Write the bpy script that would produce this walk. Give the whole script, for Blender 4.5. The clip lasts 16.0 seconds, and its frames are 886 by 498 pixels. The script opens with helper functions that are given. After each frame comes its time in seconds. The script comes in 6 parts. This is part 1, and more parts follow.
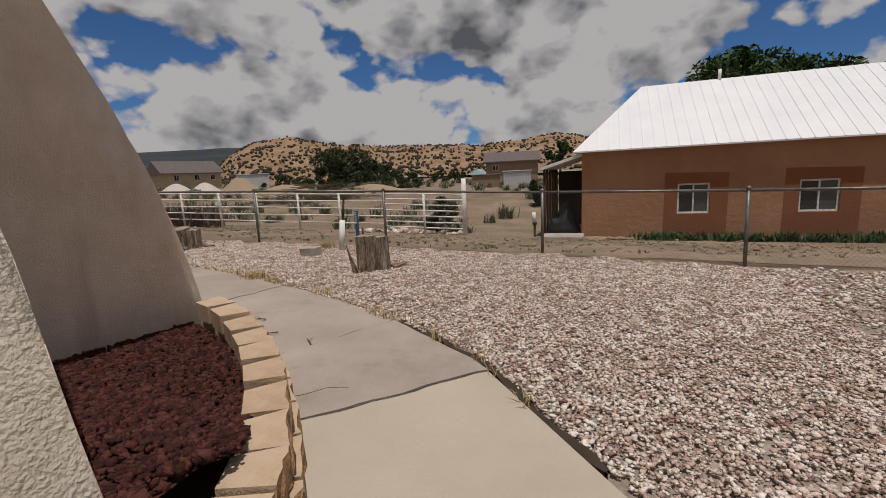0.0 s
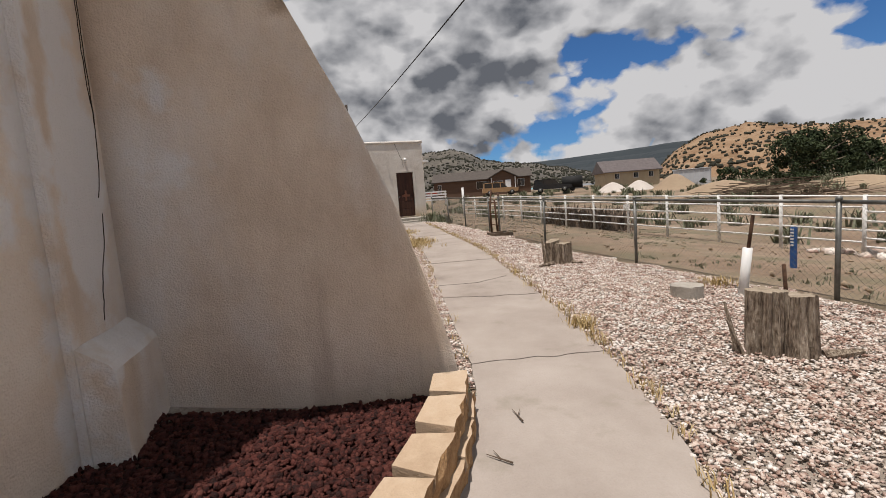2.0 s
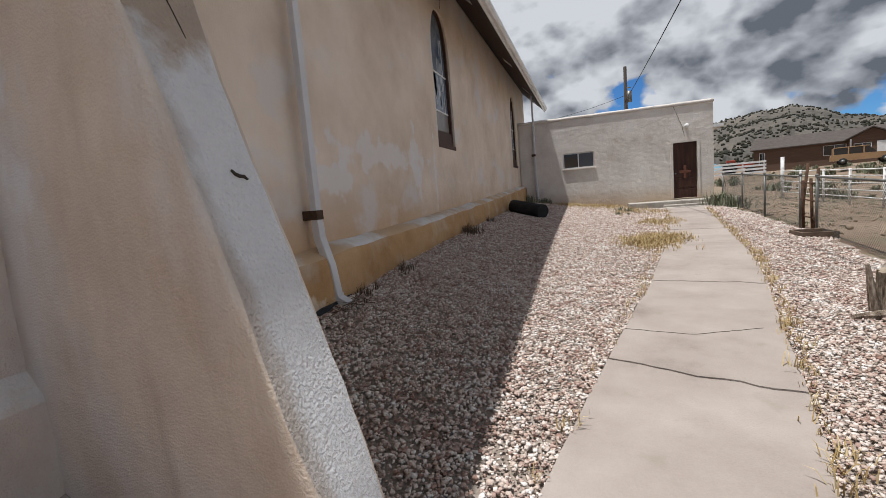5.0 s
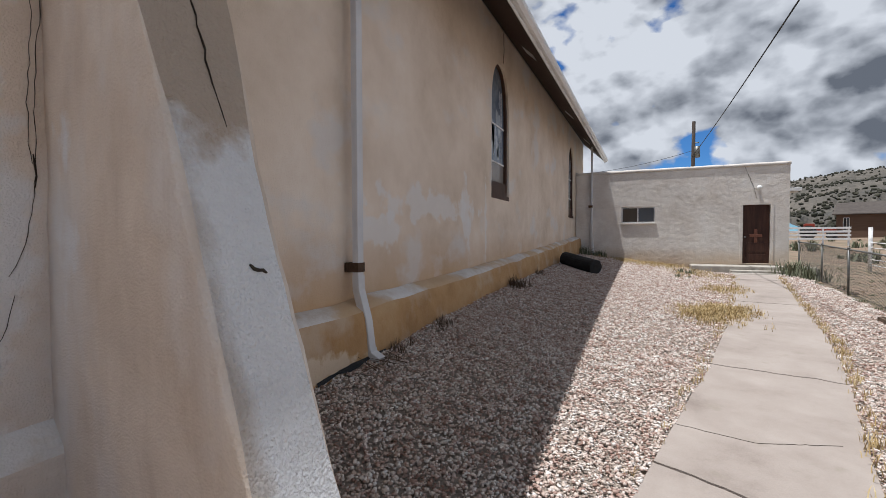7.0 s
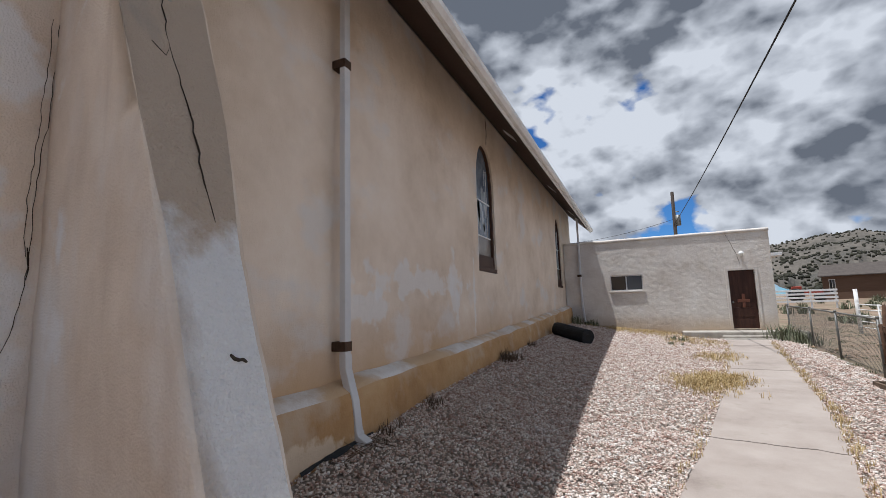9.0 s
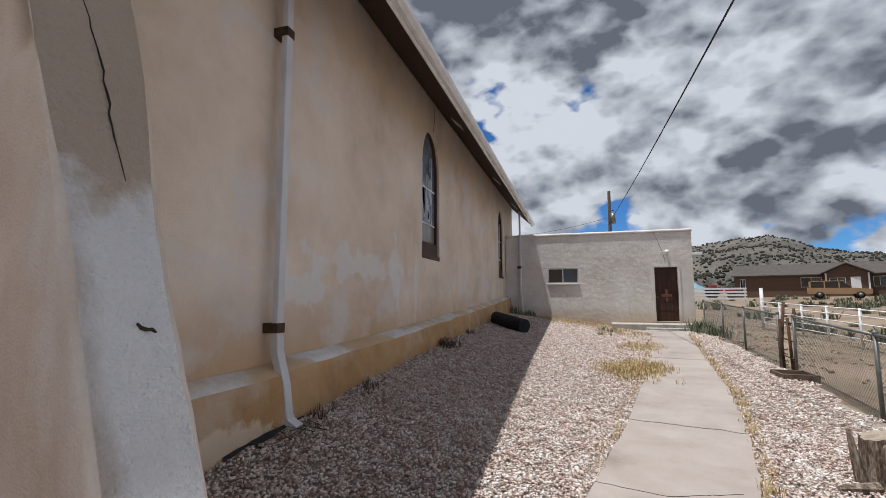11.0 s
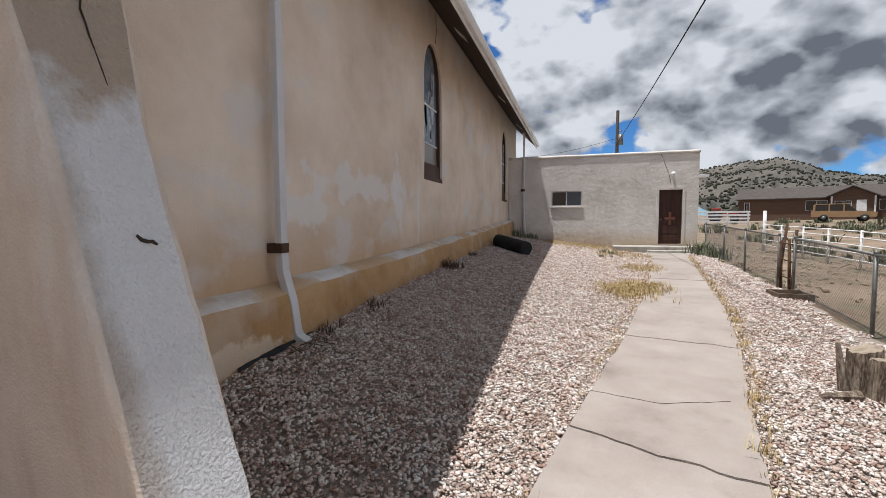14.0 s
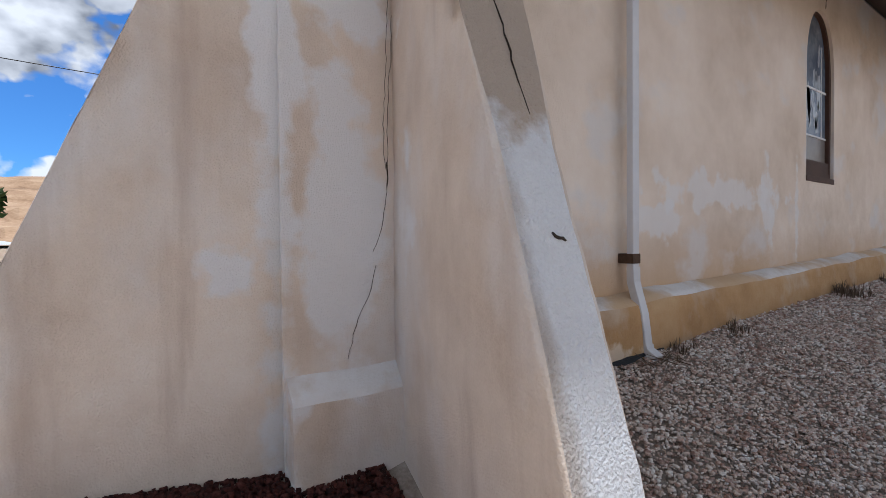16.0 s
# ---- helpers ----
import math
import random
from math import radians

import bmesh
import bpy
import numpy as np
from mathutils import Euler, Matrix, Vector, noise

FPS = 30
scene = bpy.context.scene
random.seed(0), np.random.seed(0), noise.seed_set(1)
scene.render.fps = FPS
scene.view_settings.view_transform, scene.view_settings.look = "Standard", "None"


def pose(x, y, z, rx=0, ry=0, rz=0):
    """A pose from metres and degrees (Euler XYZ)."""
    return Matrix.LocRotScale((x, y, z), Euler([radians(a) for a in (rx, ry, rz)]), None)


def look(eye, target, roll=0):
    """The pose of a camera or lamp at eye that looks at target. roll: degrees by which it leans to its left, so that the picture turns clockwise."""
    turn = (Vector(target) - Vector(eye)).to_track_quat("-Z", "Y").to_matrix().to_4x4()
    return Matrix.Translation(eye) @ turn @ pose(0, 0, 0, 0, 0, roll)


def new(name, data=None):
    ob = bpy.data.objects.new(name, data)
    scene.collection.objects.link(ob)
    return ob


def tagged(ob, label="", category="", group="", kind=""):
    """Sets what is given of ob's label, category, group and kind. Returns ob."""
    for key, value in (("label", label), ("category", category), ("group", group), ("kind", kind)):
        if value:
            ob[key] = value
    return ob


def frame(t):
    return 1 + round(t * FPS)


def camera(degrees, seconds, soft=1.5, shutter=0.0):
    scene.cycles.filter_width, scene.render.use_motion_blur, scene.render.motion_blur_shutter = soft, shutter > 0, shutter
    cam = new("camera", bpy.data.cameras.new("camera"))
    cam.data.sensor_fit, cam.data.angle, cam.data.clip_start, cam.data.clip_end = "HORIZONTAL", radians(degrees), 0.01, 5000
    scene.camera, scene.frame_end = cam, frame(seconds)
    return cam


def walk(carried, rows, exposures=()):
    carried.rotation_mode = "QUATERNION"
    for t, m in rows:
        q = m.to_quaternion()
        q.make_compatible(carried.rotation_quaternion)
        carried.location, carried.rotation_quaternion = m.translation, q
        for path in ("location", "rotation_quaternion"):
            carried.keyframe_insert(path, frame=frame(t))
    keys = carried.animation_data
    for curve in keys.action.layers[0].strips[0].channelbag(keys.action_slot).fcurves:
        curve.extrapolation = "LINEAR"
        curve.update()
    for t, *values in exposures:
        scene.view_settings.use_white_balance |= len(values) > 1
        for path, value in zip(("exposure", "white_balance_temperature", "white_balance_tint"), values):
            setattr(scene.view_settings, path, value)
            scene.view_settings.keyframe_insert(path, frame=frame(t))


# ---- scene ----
cam = camera(89.3, 16.0, soft=0.7)
# seconds, eye x, y, z, yaw (left of +y), pitch (up), roll
ROWS = [
    (0, -1.066, -1.161, 1.186, -70.33, -9.08, -2.70),
    (0.5, -0.467, -1.170, 1.172, -55.26, -9.89, -0.27),
    (1, 0.033, -0.950, 1.153, -34.60, -8.66, 0.85),
    (1.5, 0.510, -0.743, 1.254, -26.71, -6.78, -3.43),
    (2, 1.079, -0.527, 1.325, -17.87, -6.23, -4.43),
    (2.5, 1.510, -0.183, 1.346, -14.41, -7.18, -4.84),
    (3, 1.943, 0.089, 1.351, -13.00, -8.03, -5.25),
    (3.5, 2.251, 0.396, 1.390, -4.49, -6.89, -2.96),
    (4, 2.485, 0.734, 1.407, 4.39, -5.84, -4.26),
    (4.5, 2.702, 1.068, 1.447, 10.48, -5.74, -5.97),
    (5, 2.757, 1.354, 1.439, 18.36, -6.50, -4.77),
    (5.2, 2.753, 1.508, 1.433, 21.38, -6.37, -4.28),
    (7.3, 2.838, 1.524, 1.700, 24.66, 0.17, 0.18),
    (7.5, 2.858, 1.498, 1.701, 25.25, 1.79, -0.85),
    (8, 2.861, 1.477, 1.707, 25.97, 3.86, -1.14),
    (8.5, 2.867, 1.487, 1.728, 24.51, 4.93, -1.25),
    (9, 2.898, 1.472, 1.726, 23.45, 7.49, -1.70),
    (9.2, 2.901, 1.461, 1.736, 22.43, 8.19, -1.37),
    (11.5, 2.929, 1.547, 1.650, 13.03, 4.10, -0.14),
    (12, 2.939, 1.573, 1.638, 7.72, 1.29, 0.16),
    (12.5, 2.967, 1.580, 1.639, 3.26, -0.32, 0.16),
    (13, 2.963, 1.578, 1.641, 2.72, -1.17, -0.23),
    (13.5, 2.961, 1.586, 1.623, 6.52, -2.30, -0.05),
    (14, 2.900, 1.563, 1.631, 16.74, -3.64, -0.28),
    (14.5, 2.832, 1.519, 1.611, 30.71, -4.04, -1.11),
    (15, 2.790, 1.460, 1.590, 41.05, -3.11, -2.00),
    (15.5, 2.777, 1.422, 1.578, 48.07, -1.53, -1.94),
    (16, 2.767, 1.370, 1.566, 56.82, -1.13, -0.54),
]


def carried(x, y, z, yaw, pitch, roll):
    """The camera's pose from its eye, its heading, its tilt and its roll."""
    return pose(x, y, z, 90 + pitch, 0, yaw) @ pose(0, 0, 0, 0, 0, roll)


EXPOSURES = [
    (0.0, -0.55, 6750, 14), (0.5, -0.48, 6750, 14), (1.0, -0.17, 6700, 12), (1.5, -0.02, 6650, 12), (3.5, 0.05, 6400, 11), (5.0, 0.14, 6150, 10), (7.5, 0.23, 5950, 10),
    (9.0, 0.23, 5900, 10), (11.5, 0.16, 6050, 10), (12.5, 0.14, 6200, 10), (13.5, 0.2, 6150, 10), (14.5, 0.4, 6000, 10), (15.5, 0.62, 5850, 10), (16.0, 0.67, 5750, 10),
]
walk(cam, [(row[0], carried(*row[1:])) for row in ROWS], EXPOSURES)

# ---- light: a high sun from the church's side, broken cloud ----
SUN_WAY = Vector((0.2, 0.11, -1.0)).normalized()
sun = new("sun", bpy.data.lights.new("sun", "SUN"))
sun.data.energy, sun.data.angle, sun.data.color = 4.6, radians(0.53), (1.0, 0.955, 0.89)
sun.matrix_world = look((0, 0, 60), Vector((0, 0, 60)) + SUN_WAY)

world = bpy.data.worlds.new("sky")
scene.world = world
world.use_nodes = True


def sky():
    """A clear-sky dome with broken cumulus over it; the clouds lie on a flat layer seen from below."""
    t = world.node_tree
    n, l = t.nodes, t.links
    n.clear()
    out, bg = n.new("ShaderNodeOutputWorld"), n.new("ShaderNodeBackground")
    tex = n.new("ShaderNodeTexSky")
    tex.sky_type, tex.sun_disc = "NISHITA", False
    tex.sun_elevation = math.asin(-SUN_WAY.z)
    tex.sun_rotation = math.atan2(-SUN_WAY.x, -SUN_WAY.y)
    tex.altitude, tex.air_density, tex.dust_density, tex.ozone_density = 1800, 1.0, 0.3, 3.0
    coord = n.new("ShaderNodeTexCoord")
    sep = n.new("ShaderNodeSeparateXYZ")
    l.new(coord.outputs["Generated"], sep.inputs[0])

    def m(op, a, b=None, c=None, clamp=False):
        x = n.new("ShaderNodeMath")
        x.operation, x.use_clamp = op, clamp
        for i, v in enumerate((a, b, c)):
            if v is None:
                continue
            if isinstance(v, (int, float)):
                x.inputs[i].default_value = v
            else:
                l.new(v, x.inputs[i])
        return x.outputs[0]

    up = m("MAXIMUM", sep.outputs[2], 0.0)
    # the layer is seen under a flat angle towards the horizon, so that the clouds shrink and flatten there
    flat = m("MULTIPLY_ADD", up, 0.35, 0.8)
    vec = n.new("ShaderNodeCombineXYZ")
    l.new(m("DIVIDE", sep.outputs[0], flat), vec.inputs[0])
    l.new(m("DIVIDE", sep.outputs[1], flat), vec.inputs[1])
    l.new(m("MULTIPLY", up, 1.55), vec.inputs[2])

    def heap(lift, detail):
        """How thick the cloud is: a broad noise, with round puffs of three sizes upon it."""
        mp = n.new("ShaderNodeMapping")
        mp.inputs["Location"].default_value = (3.1, 5.2, 1.4 + lift)
        l.new(vec.outputs[0], mp.inputs[0])
        warp = n.new("ShaderNodeTexNoise")
        warp.inputs["Scale"].default_value, warp.inputs["Detail"].default_value = 11.0, 5
        l.new(mp.outputs[0], warp.inputs["Vector"])
        bent = n.new("ShaderNodeVectorMath")
        bent.operation = "MULTIPLY_ADD"
        l.new(warp.outputs["Color"], bent.inputs[0])
        bent.inputs[1].default_value = (0.1, 0.1, 0.1)
        l.new(mp.outputs[0], bent.inputs[2])
        broad = n.new("ShaderNodeTexNoise")
        broad.inputs["Scale"].default_value, broad.inputs["Detail"].default_value, broad.inputs["Roughness"].default_value = 2.3, detail, 0.52
        l.new(mp.outputs[0], broad.inputs["Vector"])
        total = broad.outputs["Fac"]
        for scale, amount in ((5.5, 0.27), (12.0, 0.17), (27.0, 0.09)):
            puff = n.new("ShaderNodeTexVoronoi")
            puff.feature = "SMOOTH_F1"
            puff.inputs["Scale"].default_value, puff.inputs["Smoothness"].default_value = scale, 0.35
            l.new(bent.outputs[0], puff.inputs["Vector"])
            total = m("ADD", total, m("MULTIPLY_ADD", puff.outputs["Distance"], -amount, amount * 0.45))
        return total

    bias = m("MULTIPLY_ADD", m("MINIMUM", up, 0.45), 0.55, -0.028)
    here = m("ADD", heap(0.0, 8), bias)
    above = m("ADD", heap(0.09, 6), bias)
    cover = m("MULTIPLY_ADD", here, 17.0, -7.9, True)
    # the foot of a heap lies under more cloud and turns grey, its crown and rims stay white
    belly = m("MULTIPLY_ADD", above, 2.4, -1.12)
    slope = m("MULTIPLY", m("SUBTRACT", above, here), 2.4)
    thick = m("ADD", belly, slope, None, True)
    cloud = n.new("ShaderNodeValToRGB")
    e = cloud.color_ramp.elements
    e.new(0.4)
    for k, (at, c) in enumerate(((0.0, (6.9, 6.95, 7.05)), (0.45, (4.4, 4.5, 4.7)), (1.0, (1.4, 1.52, 1.75)))):
        e[k].position, e[k].color = at, (*[v / 8 for v in c], 1)
    l.new(thick, cloud.inputs[0])
    bright = n.new("ShaderNodeVectorMath")
    bright.operation = "SCALE"
    bright.inputs["Scale"].default_value = 8.0
    l.new(cloud.outputs[0], bright.inputs[0])
    deep = n.new("ShaderNodeMix")
    deep.data_type, deep.blend_type = "RGBA", "MULTIPLY"
    deep.inputs["Factor"].default_value = 1.0
    deep.inputs["B"].default_value = (0.42, 0.72, 1.0, 1)
    l.new(tex.outputs[0], deep.inputs["A"])
    mix = n.new("ShaderNodeMix")
    mix.data_type = "RGBA"
    l.new(cover, mix.inputs["Factor"])
    l.new(deep.outputs["Result"], mix.inputs["A"])
    l.new(bright.outputs[0], mix.inputs["B"])
    l.new(mix.outputs["Result"], bg.inputs["Color"])
    bg.inputs["Strength"].default_value = 0.085
    l.new(bg.outputs[0], out.inputs["Surface"])


sky()

# ---- materials ----
def surface(name, colors, scale=3.0, rough=0.85, bump=0.3, grain=60.0, fine=0.3, metal=0.0, stretch=(1, 1, 1), island=0.0, spec=0.3, per_object=0.0, trowel=0.0):
    """A painted, mineral or wooden surface: patches of several colours at one scale, a fine grain and relief at another."""
    mat = bpy.data.materials.new(name)
    mat.use_nodes = True
    t = mat.node_tree
    n, l = t.nodes, t.links
    b = n["Principled BSDF"]
    coord = n.new("ShaderNodeTexCoord")
    mp = n.new("ShaderNodeMapping")
    mp.inputs["Scale"].default_value = stretch
    l.new(coord.outputs["Object"], mp.inputs[0])
    big = n.new("ShaderNodeTexNoise")
    big.inputs["Scale"].default_value, big.inputs["Detail"].default_value, big.inputs["Roughness"].default_value = scale, 7, 0.62
    l.new(mp.outputs[0], big.inputs["Vector"])
    small = n.new("ShaderNodeTexNoise")
    small.inputs["Scale"].default_value, small.inputs["Detail"].default_value = grain, 5
    l.new(mp.outputs[0], small.inputs["Vector"])
    mixed = n.new("ShaderNodeMath")
    mixed.operation = "MULTIPLY_ADD"
    l.new(small.outputs["Fac"], mixed.inputs[0])
    mixed.inputs[1].default_value = fine
    shift = n.new("ShaderNodeMath")
    shift.operation = "MULTIPLY_ADD"
    l.new(big.outputs["Fac"], shift.inputs[0])
    shift.inputs[1].default_value, shift.inputs[2].default_value = 1.5, -0.25 - fine * 0.5
    l.new(shift.outputs[0], mixed.inputs[2])
    fac = mixed.outputs[0]
    for amount, node, socket in ((island, "ShaderNodeNewGeometry", "Random Per Island"), (per_object, "ShaderNodeObjectInfo", "Random")):
        if amount:
            r = n.new(node)
            add = n.new("ShaderNodeMath")
            add.operation = "MULTIPLY_ADD"
            l.new(r.outputs[socket], add.inputs[0])
            add.inputs[1].default_value = amount
            less = n.new("ShaderNodeMath")
            less.operation = "SUBTRACT"
            l.new(fac, less.inputs[0])
            less.inputs[1].default_value = amount / 2
            l.new(less.outputs[0], add.inputs[2])
            fac = add.outputs[0]
    ramp = n.new("ShaderNodeValToRGB")
    e = ramp.color_ramp.elements
    while len(e) < len(colors):
        e.new(0.5)
    for i, c in enumerate(colors):
        e[i].position = 0.15 + 0.7 * i / max(1, len(colors) - 1)
        e[i].color = (*c, 1)
    l.new(fac, ramp.inputs[0])
    l.new(ramp.outputs[0], b.inputs["Base Color"])
    b.inputs["Roughness"].default_value, b.inputs["Metallic"].default_value = rough, metal
    b.inputs["Specular IOR Level"].default_value = spec
    if bump:
        bp = n.new("ShaderNodeBump")
        bp.inputs["Strength"].default_value, bp.inputs["Distance"].default_value = bump, 0.02
        l.new(small.outputs["Fac"], bp.inputs["Height"])
        if trowel:
            mid = n.new("ShaderNodeTexNoise")
            mid.inputs["Scale"].default_value, mid.inputs["Detail"].default_value = 6.0, 4
            l.new(coord.outputs["Object"], mid.inputs["Vector"])
            low = n.new("ShaderNodeBump")
            low.inputs["Strength"].default_value, low.inputs["Distance"].default_value = trowel, 0.06
            l.new(mid.outputs["Fac"], low.inputs["Height"])
            l.new(low.outputs[0], bp.inputs["Normal"])
        l.new(bp.outputs[0], b.inputs["Normal"])
    return mat


def layered(mat, color, axis, low, high, scale=2.0, strength=1.0, wobble=0.3, stretch=(1, 1, 1), flip=False):
    """Adds a stain that lies between two heights along an axis, with a ragged rim."""
    t = mat.node_tree
    n, l = t.nodes, t.links
    b = n["Principled BSDF"]
    was = b.inputs["Base Color"].links[0].from_socket
    coord = n.new("ShaderNodeTexCoord")
    sep = n.new("ShaderNodeSeparateXYZ")
    l.new(coord.outputs["Object"], sep.inputs[0])
    mp = n.new("ShaderNodeMapping")
    mp.inputs["Scale"].default_value = stretch
    l.new(coord.outputs["Object"], mp.inputs[0])
    nz = n.new("ShaderNodeTexNoise")
    nz.inputs["Scale"].default_value, nz.inputs["Detail"].default_value, nz.inputs["Roughness"].default_value = scale, 8, 0.65
    l.new(mp.outputs[0], nz.inputs["Vector"])
    add = n.new("ShaderNodeMath")
    add.operation = "MULTIPLY_ADD"
    l.new(nz.outputs["Fac"], add.inputs[0])
    add.inputs[1].default_value = wobble * 2
    l.new(sep.outputs["XYZ".index(axis)], add.inputs[2])
    rng = n.new("ShaderNodeMapRange")
    rng.inputs["From Min"].default_value, rng.inputs["From Max"].default_value = low + wobble, high + wobble
    rng.inputs["To Min"].default_value, rng.inputs["To Max"].default_value = (strength, 0) if not flip else (0, strength)
    l.new(add.outputs[0], rng.inputs["Value"])
    mix = n.new("ShaderNodeMix")
    mix.data_type = "RGBA"
    l.new(rng.outputs[0], mix.inputs["Factor"])
    l.new(was, mix.inputs["A"])
    mix.inputs["B"].default_value = (*color, 1)
    l.new(mix.outputs["Result"], b.inputs["Base Color"])
    return mat


def patches(mat, color, scale, above, soft=0.06, strength=1.0, stretch=(1, 1, 1), offset=(0, 0, 0)):
    """Adds blotches of another colour where a broad noise runs high."""
    t = mat.node_tree
    n, l = t.nodes, t.links
    b = n["Principled BSDF"]
    was = b.inputs["Base Color"].links[0].from_socket
    coord = n.new("ShaderNodeTexCoord")
    mp = n.new("ShaderNodeMapping")
    mp.inputs["Scale"].default_value, mp.inputs["Location"].default_value = stretch, offset
    l.new(coord.outputs["Object"], mp.inputs[0])
    nz = n.new("ShaderNodeTexNoise")
    nz.inputs["Scale"].default_value, nz.inputs["Detail"].default_value, nz.inputs["Roughness"].default_value = scale, 6, 0.55
    l.new(mp.outputs[0], nz.inputs["Vector"])
    rng = n.new("ShaderNodeMapRange")
    rng.inputs["From Min"].default_value, rng.inputs["From Max"].default_value = above - soft, above + soft
    rng.inputs["To Max"].default_value = strength
    l.new(nz.outputs["Fac"], rng.inputs["Value"])
    mix = n.new("ShaderNodeMix")
    mix.data_type = "RGBA"
    l.new(rng.outputs[0], mix.inputs["Factor"])
    l.new(was, mix.inputs["A"])
    mix.inputs["B"].default_value = (*color, 1)
    l.new(mix.outputs["Result"], b.inputs["Base Color"])
    return mat


def wash(mat, color, center, reach, strength=0.8, scale=2.2, ragged=1.1):
    """Adds one ragged smear of patching plaster round a spot."""
    t = mat.node_tree
    n, l = t.nodes, t.links
    b = n["Principled BSDF"]
    was = b.inputs["Base Color"].links[0].from_socket
    coord = n.new("ShaderNodeTexCoord")
    mp = n.new("ShaderNodeMapping")
    mp.vector_type = "TEXTURE"
    mp.inputs["Location"].default_value, mp.inputs["Scale"].default_value = center, reach
    l.new(coord.outputs["Object"], mp.inputs[0])
    far = n.new("ShaderNodeVectorMath")
    far.operation = "LENGTH"
    l.new(mp.outputs[0], far.inputs[0])
    nz = n.new("ShaderNodeTexNoise")
    nz.inputs["Scale"].default_value, nz.inputs["Detail"].default_value, nz.inputs["Roughness"].default_value = scale, 6, 0.55
    l.new(coord.outputs["Object"], nz.inputs["Vector"])
    add = n.new("ShaderNodeMath")
    add.operation = "MULTIPLY_ADD"
    l.new(nz.outputs["Fac"], add.inputs[0])
    add.inputs[1].default_value = ragged * 3
    l.new(far.outputs["Value"], add.inputs[2])
    rng = n.new("ShaderNodeMapRange")
    rng.inputs["From Min"].default_value, rng.inputs["From Max"].default_value = 0.75 + ragged * 1.5, 1.1 + ragged * 1.5
    rng.inputs["To Min"].default_value, rng.inputs["To Max"].default_value = strength, 0
    l.new(add.outputs[0], rng.inputs["Value"])
    mix = n.new("ShaderNodeMix")
    mix.data_type = "RGBA"
    l.new(rng.outputs[0], mix.inputs["Factor"])
    l.new(was, mix.inputs["A"])
    mix.inputs["B"].default_value = (*color, 1)
    l.new(mix.outputs["Result"], b.inputs["Base Color"])
    return mat


def glass_pane(name, tint, rough=0.05):
    """Dark window glass: little light comes back out of the room behind it."""
    mat = bpy.data.materials.new(name)
    mat.use_nodes = True
    b = mat.node_tree.nodes["Principled BSDF"]
    b.inputs["Base Color"].default_value = (*tint, 1)
    b.inputs["Roughness"].default_value, b.inputs["Specular IOR Level"].default_value = rough, 0.6
    return mat


STUCCO = surface("aged_cream_stucco", [(0.510, 0.400, 0.304), (0.656, 0.548, 0.445), (0.745, 0.636, 0.526), (0.809, 0.724, 0.626)], 0.9, 0.92, 0.55, 90, 0.25, trowel=0.35)
patches(STUCCO, (0.72, 0.71, 0.70), 0.7, 0.57, 0.06, 0.65, (1, 1, 0.6), (4, 2, 7))
patches(STUCCO, (0.46, 0.35, 0.26), 1.3, 0.62, 0.10, 0.5, (1, 1, 0.35), (1, 8, 3))
patches(STUCCO, (0.45, 0.34, 0.26), 2.6, 0.60, 0.06, 0.55, (1, 1, 0.1), (5, 1, 9))
for spot, reach in (((0, 2.02, 2.6), (0.6, 0.16, 2.6)), ((0, 2.38, 1.7), (0.5, 0.36, 0.8)), ((0.3, 1.75, 1.35), (0.5, 0.5, 0.16)), ((0, 2.35, 3.1), (0.5, 0.4, 0.25))):
    wash(STUCCO, (0.76, 0.755, 0.75), spot, reach, 0.85)
WALL_STUCCO = surface("nave_stucco", [(0.538, 0.429, 0.319), (0.671, 0.562, 0.452), (0.759, 0.651, 0.541), (0.823, 0.738, 0.642)], 0.7, 0.92, 0.5, 80, 0.25, trowel=0.35)
layered(WALL_STUCCO, (0.46, 0.27, 0.11), "Z", 1.0, 1.75, 1.1, 0.7, 0.35, (1, 1, 0.5))
patches(WALL_STUCCO, (0.68, 0.67, 0.66), 0.9, 0.60, 0.05, 0.6, (1, 1, 1.4), (2, 3.3, 1))
for spot, reach in (((0, 7.3, 2.12), (0.6, 1.5, 0.2)), ((0, 5.9, 1.75), (0.6, 0.5, 0.2)), ((0, 8.6, 2.0), (0.6, 0.18, 0.6)), ((0, 9.6, 2.0), (0.6, 0.07, 0.7))):
    wash(WALL_STUCCO, (0.74, 0.73, 0.72), spot, reach, 0.65, 3.0, 1.3)
PLINTH_STUCCO = surface("ochre_plinth_stucco", [(0.352, 0.201, 0.087), (0.449, 0.276, 0.13), (0.524, 0.361, 0.2)], 1.6, 0.9, 0.4, 70, 0.25, trowel=0.35)
patches(PLINTH_STUCCO, (0.5, 0.4, 0.3), 1.2, 0.60, 0.05, 0.7, (1, 1, 1), (3, 1, 2))
PLINTH_TOP = surface("worn_white_plinth_top", [(0.42, 0.324, 0.24), (0.6, 0.564, 0.528), (0.744, 0.744, 0.744)], 1.5, 0.9, 0.5, 60, 0.35)
patches(PLINTH_TOP, (0.5, 0.34, 0.19), 0.9, 0.5, 0.05, 0.85)
wash(PLINTH_STUCCO, (0.66, 0.55, 0.42), (0.2, 4.2, 0.5), (1, 1.1, 0.12), 0.8, 4.0)
WHITE_PLASTER = surface("patching_plaster", [(0.60, 0.57, 0.53), (0.70, 0.685, 0.67), (0.76, 0.755, 0.75)], 2.0, 0.9, 0.4, 70, 0.3)
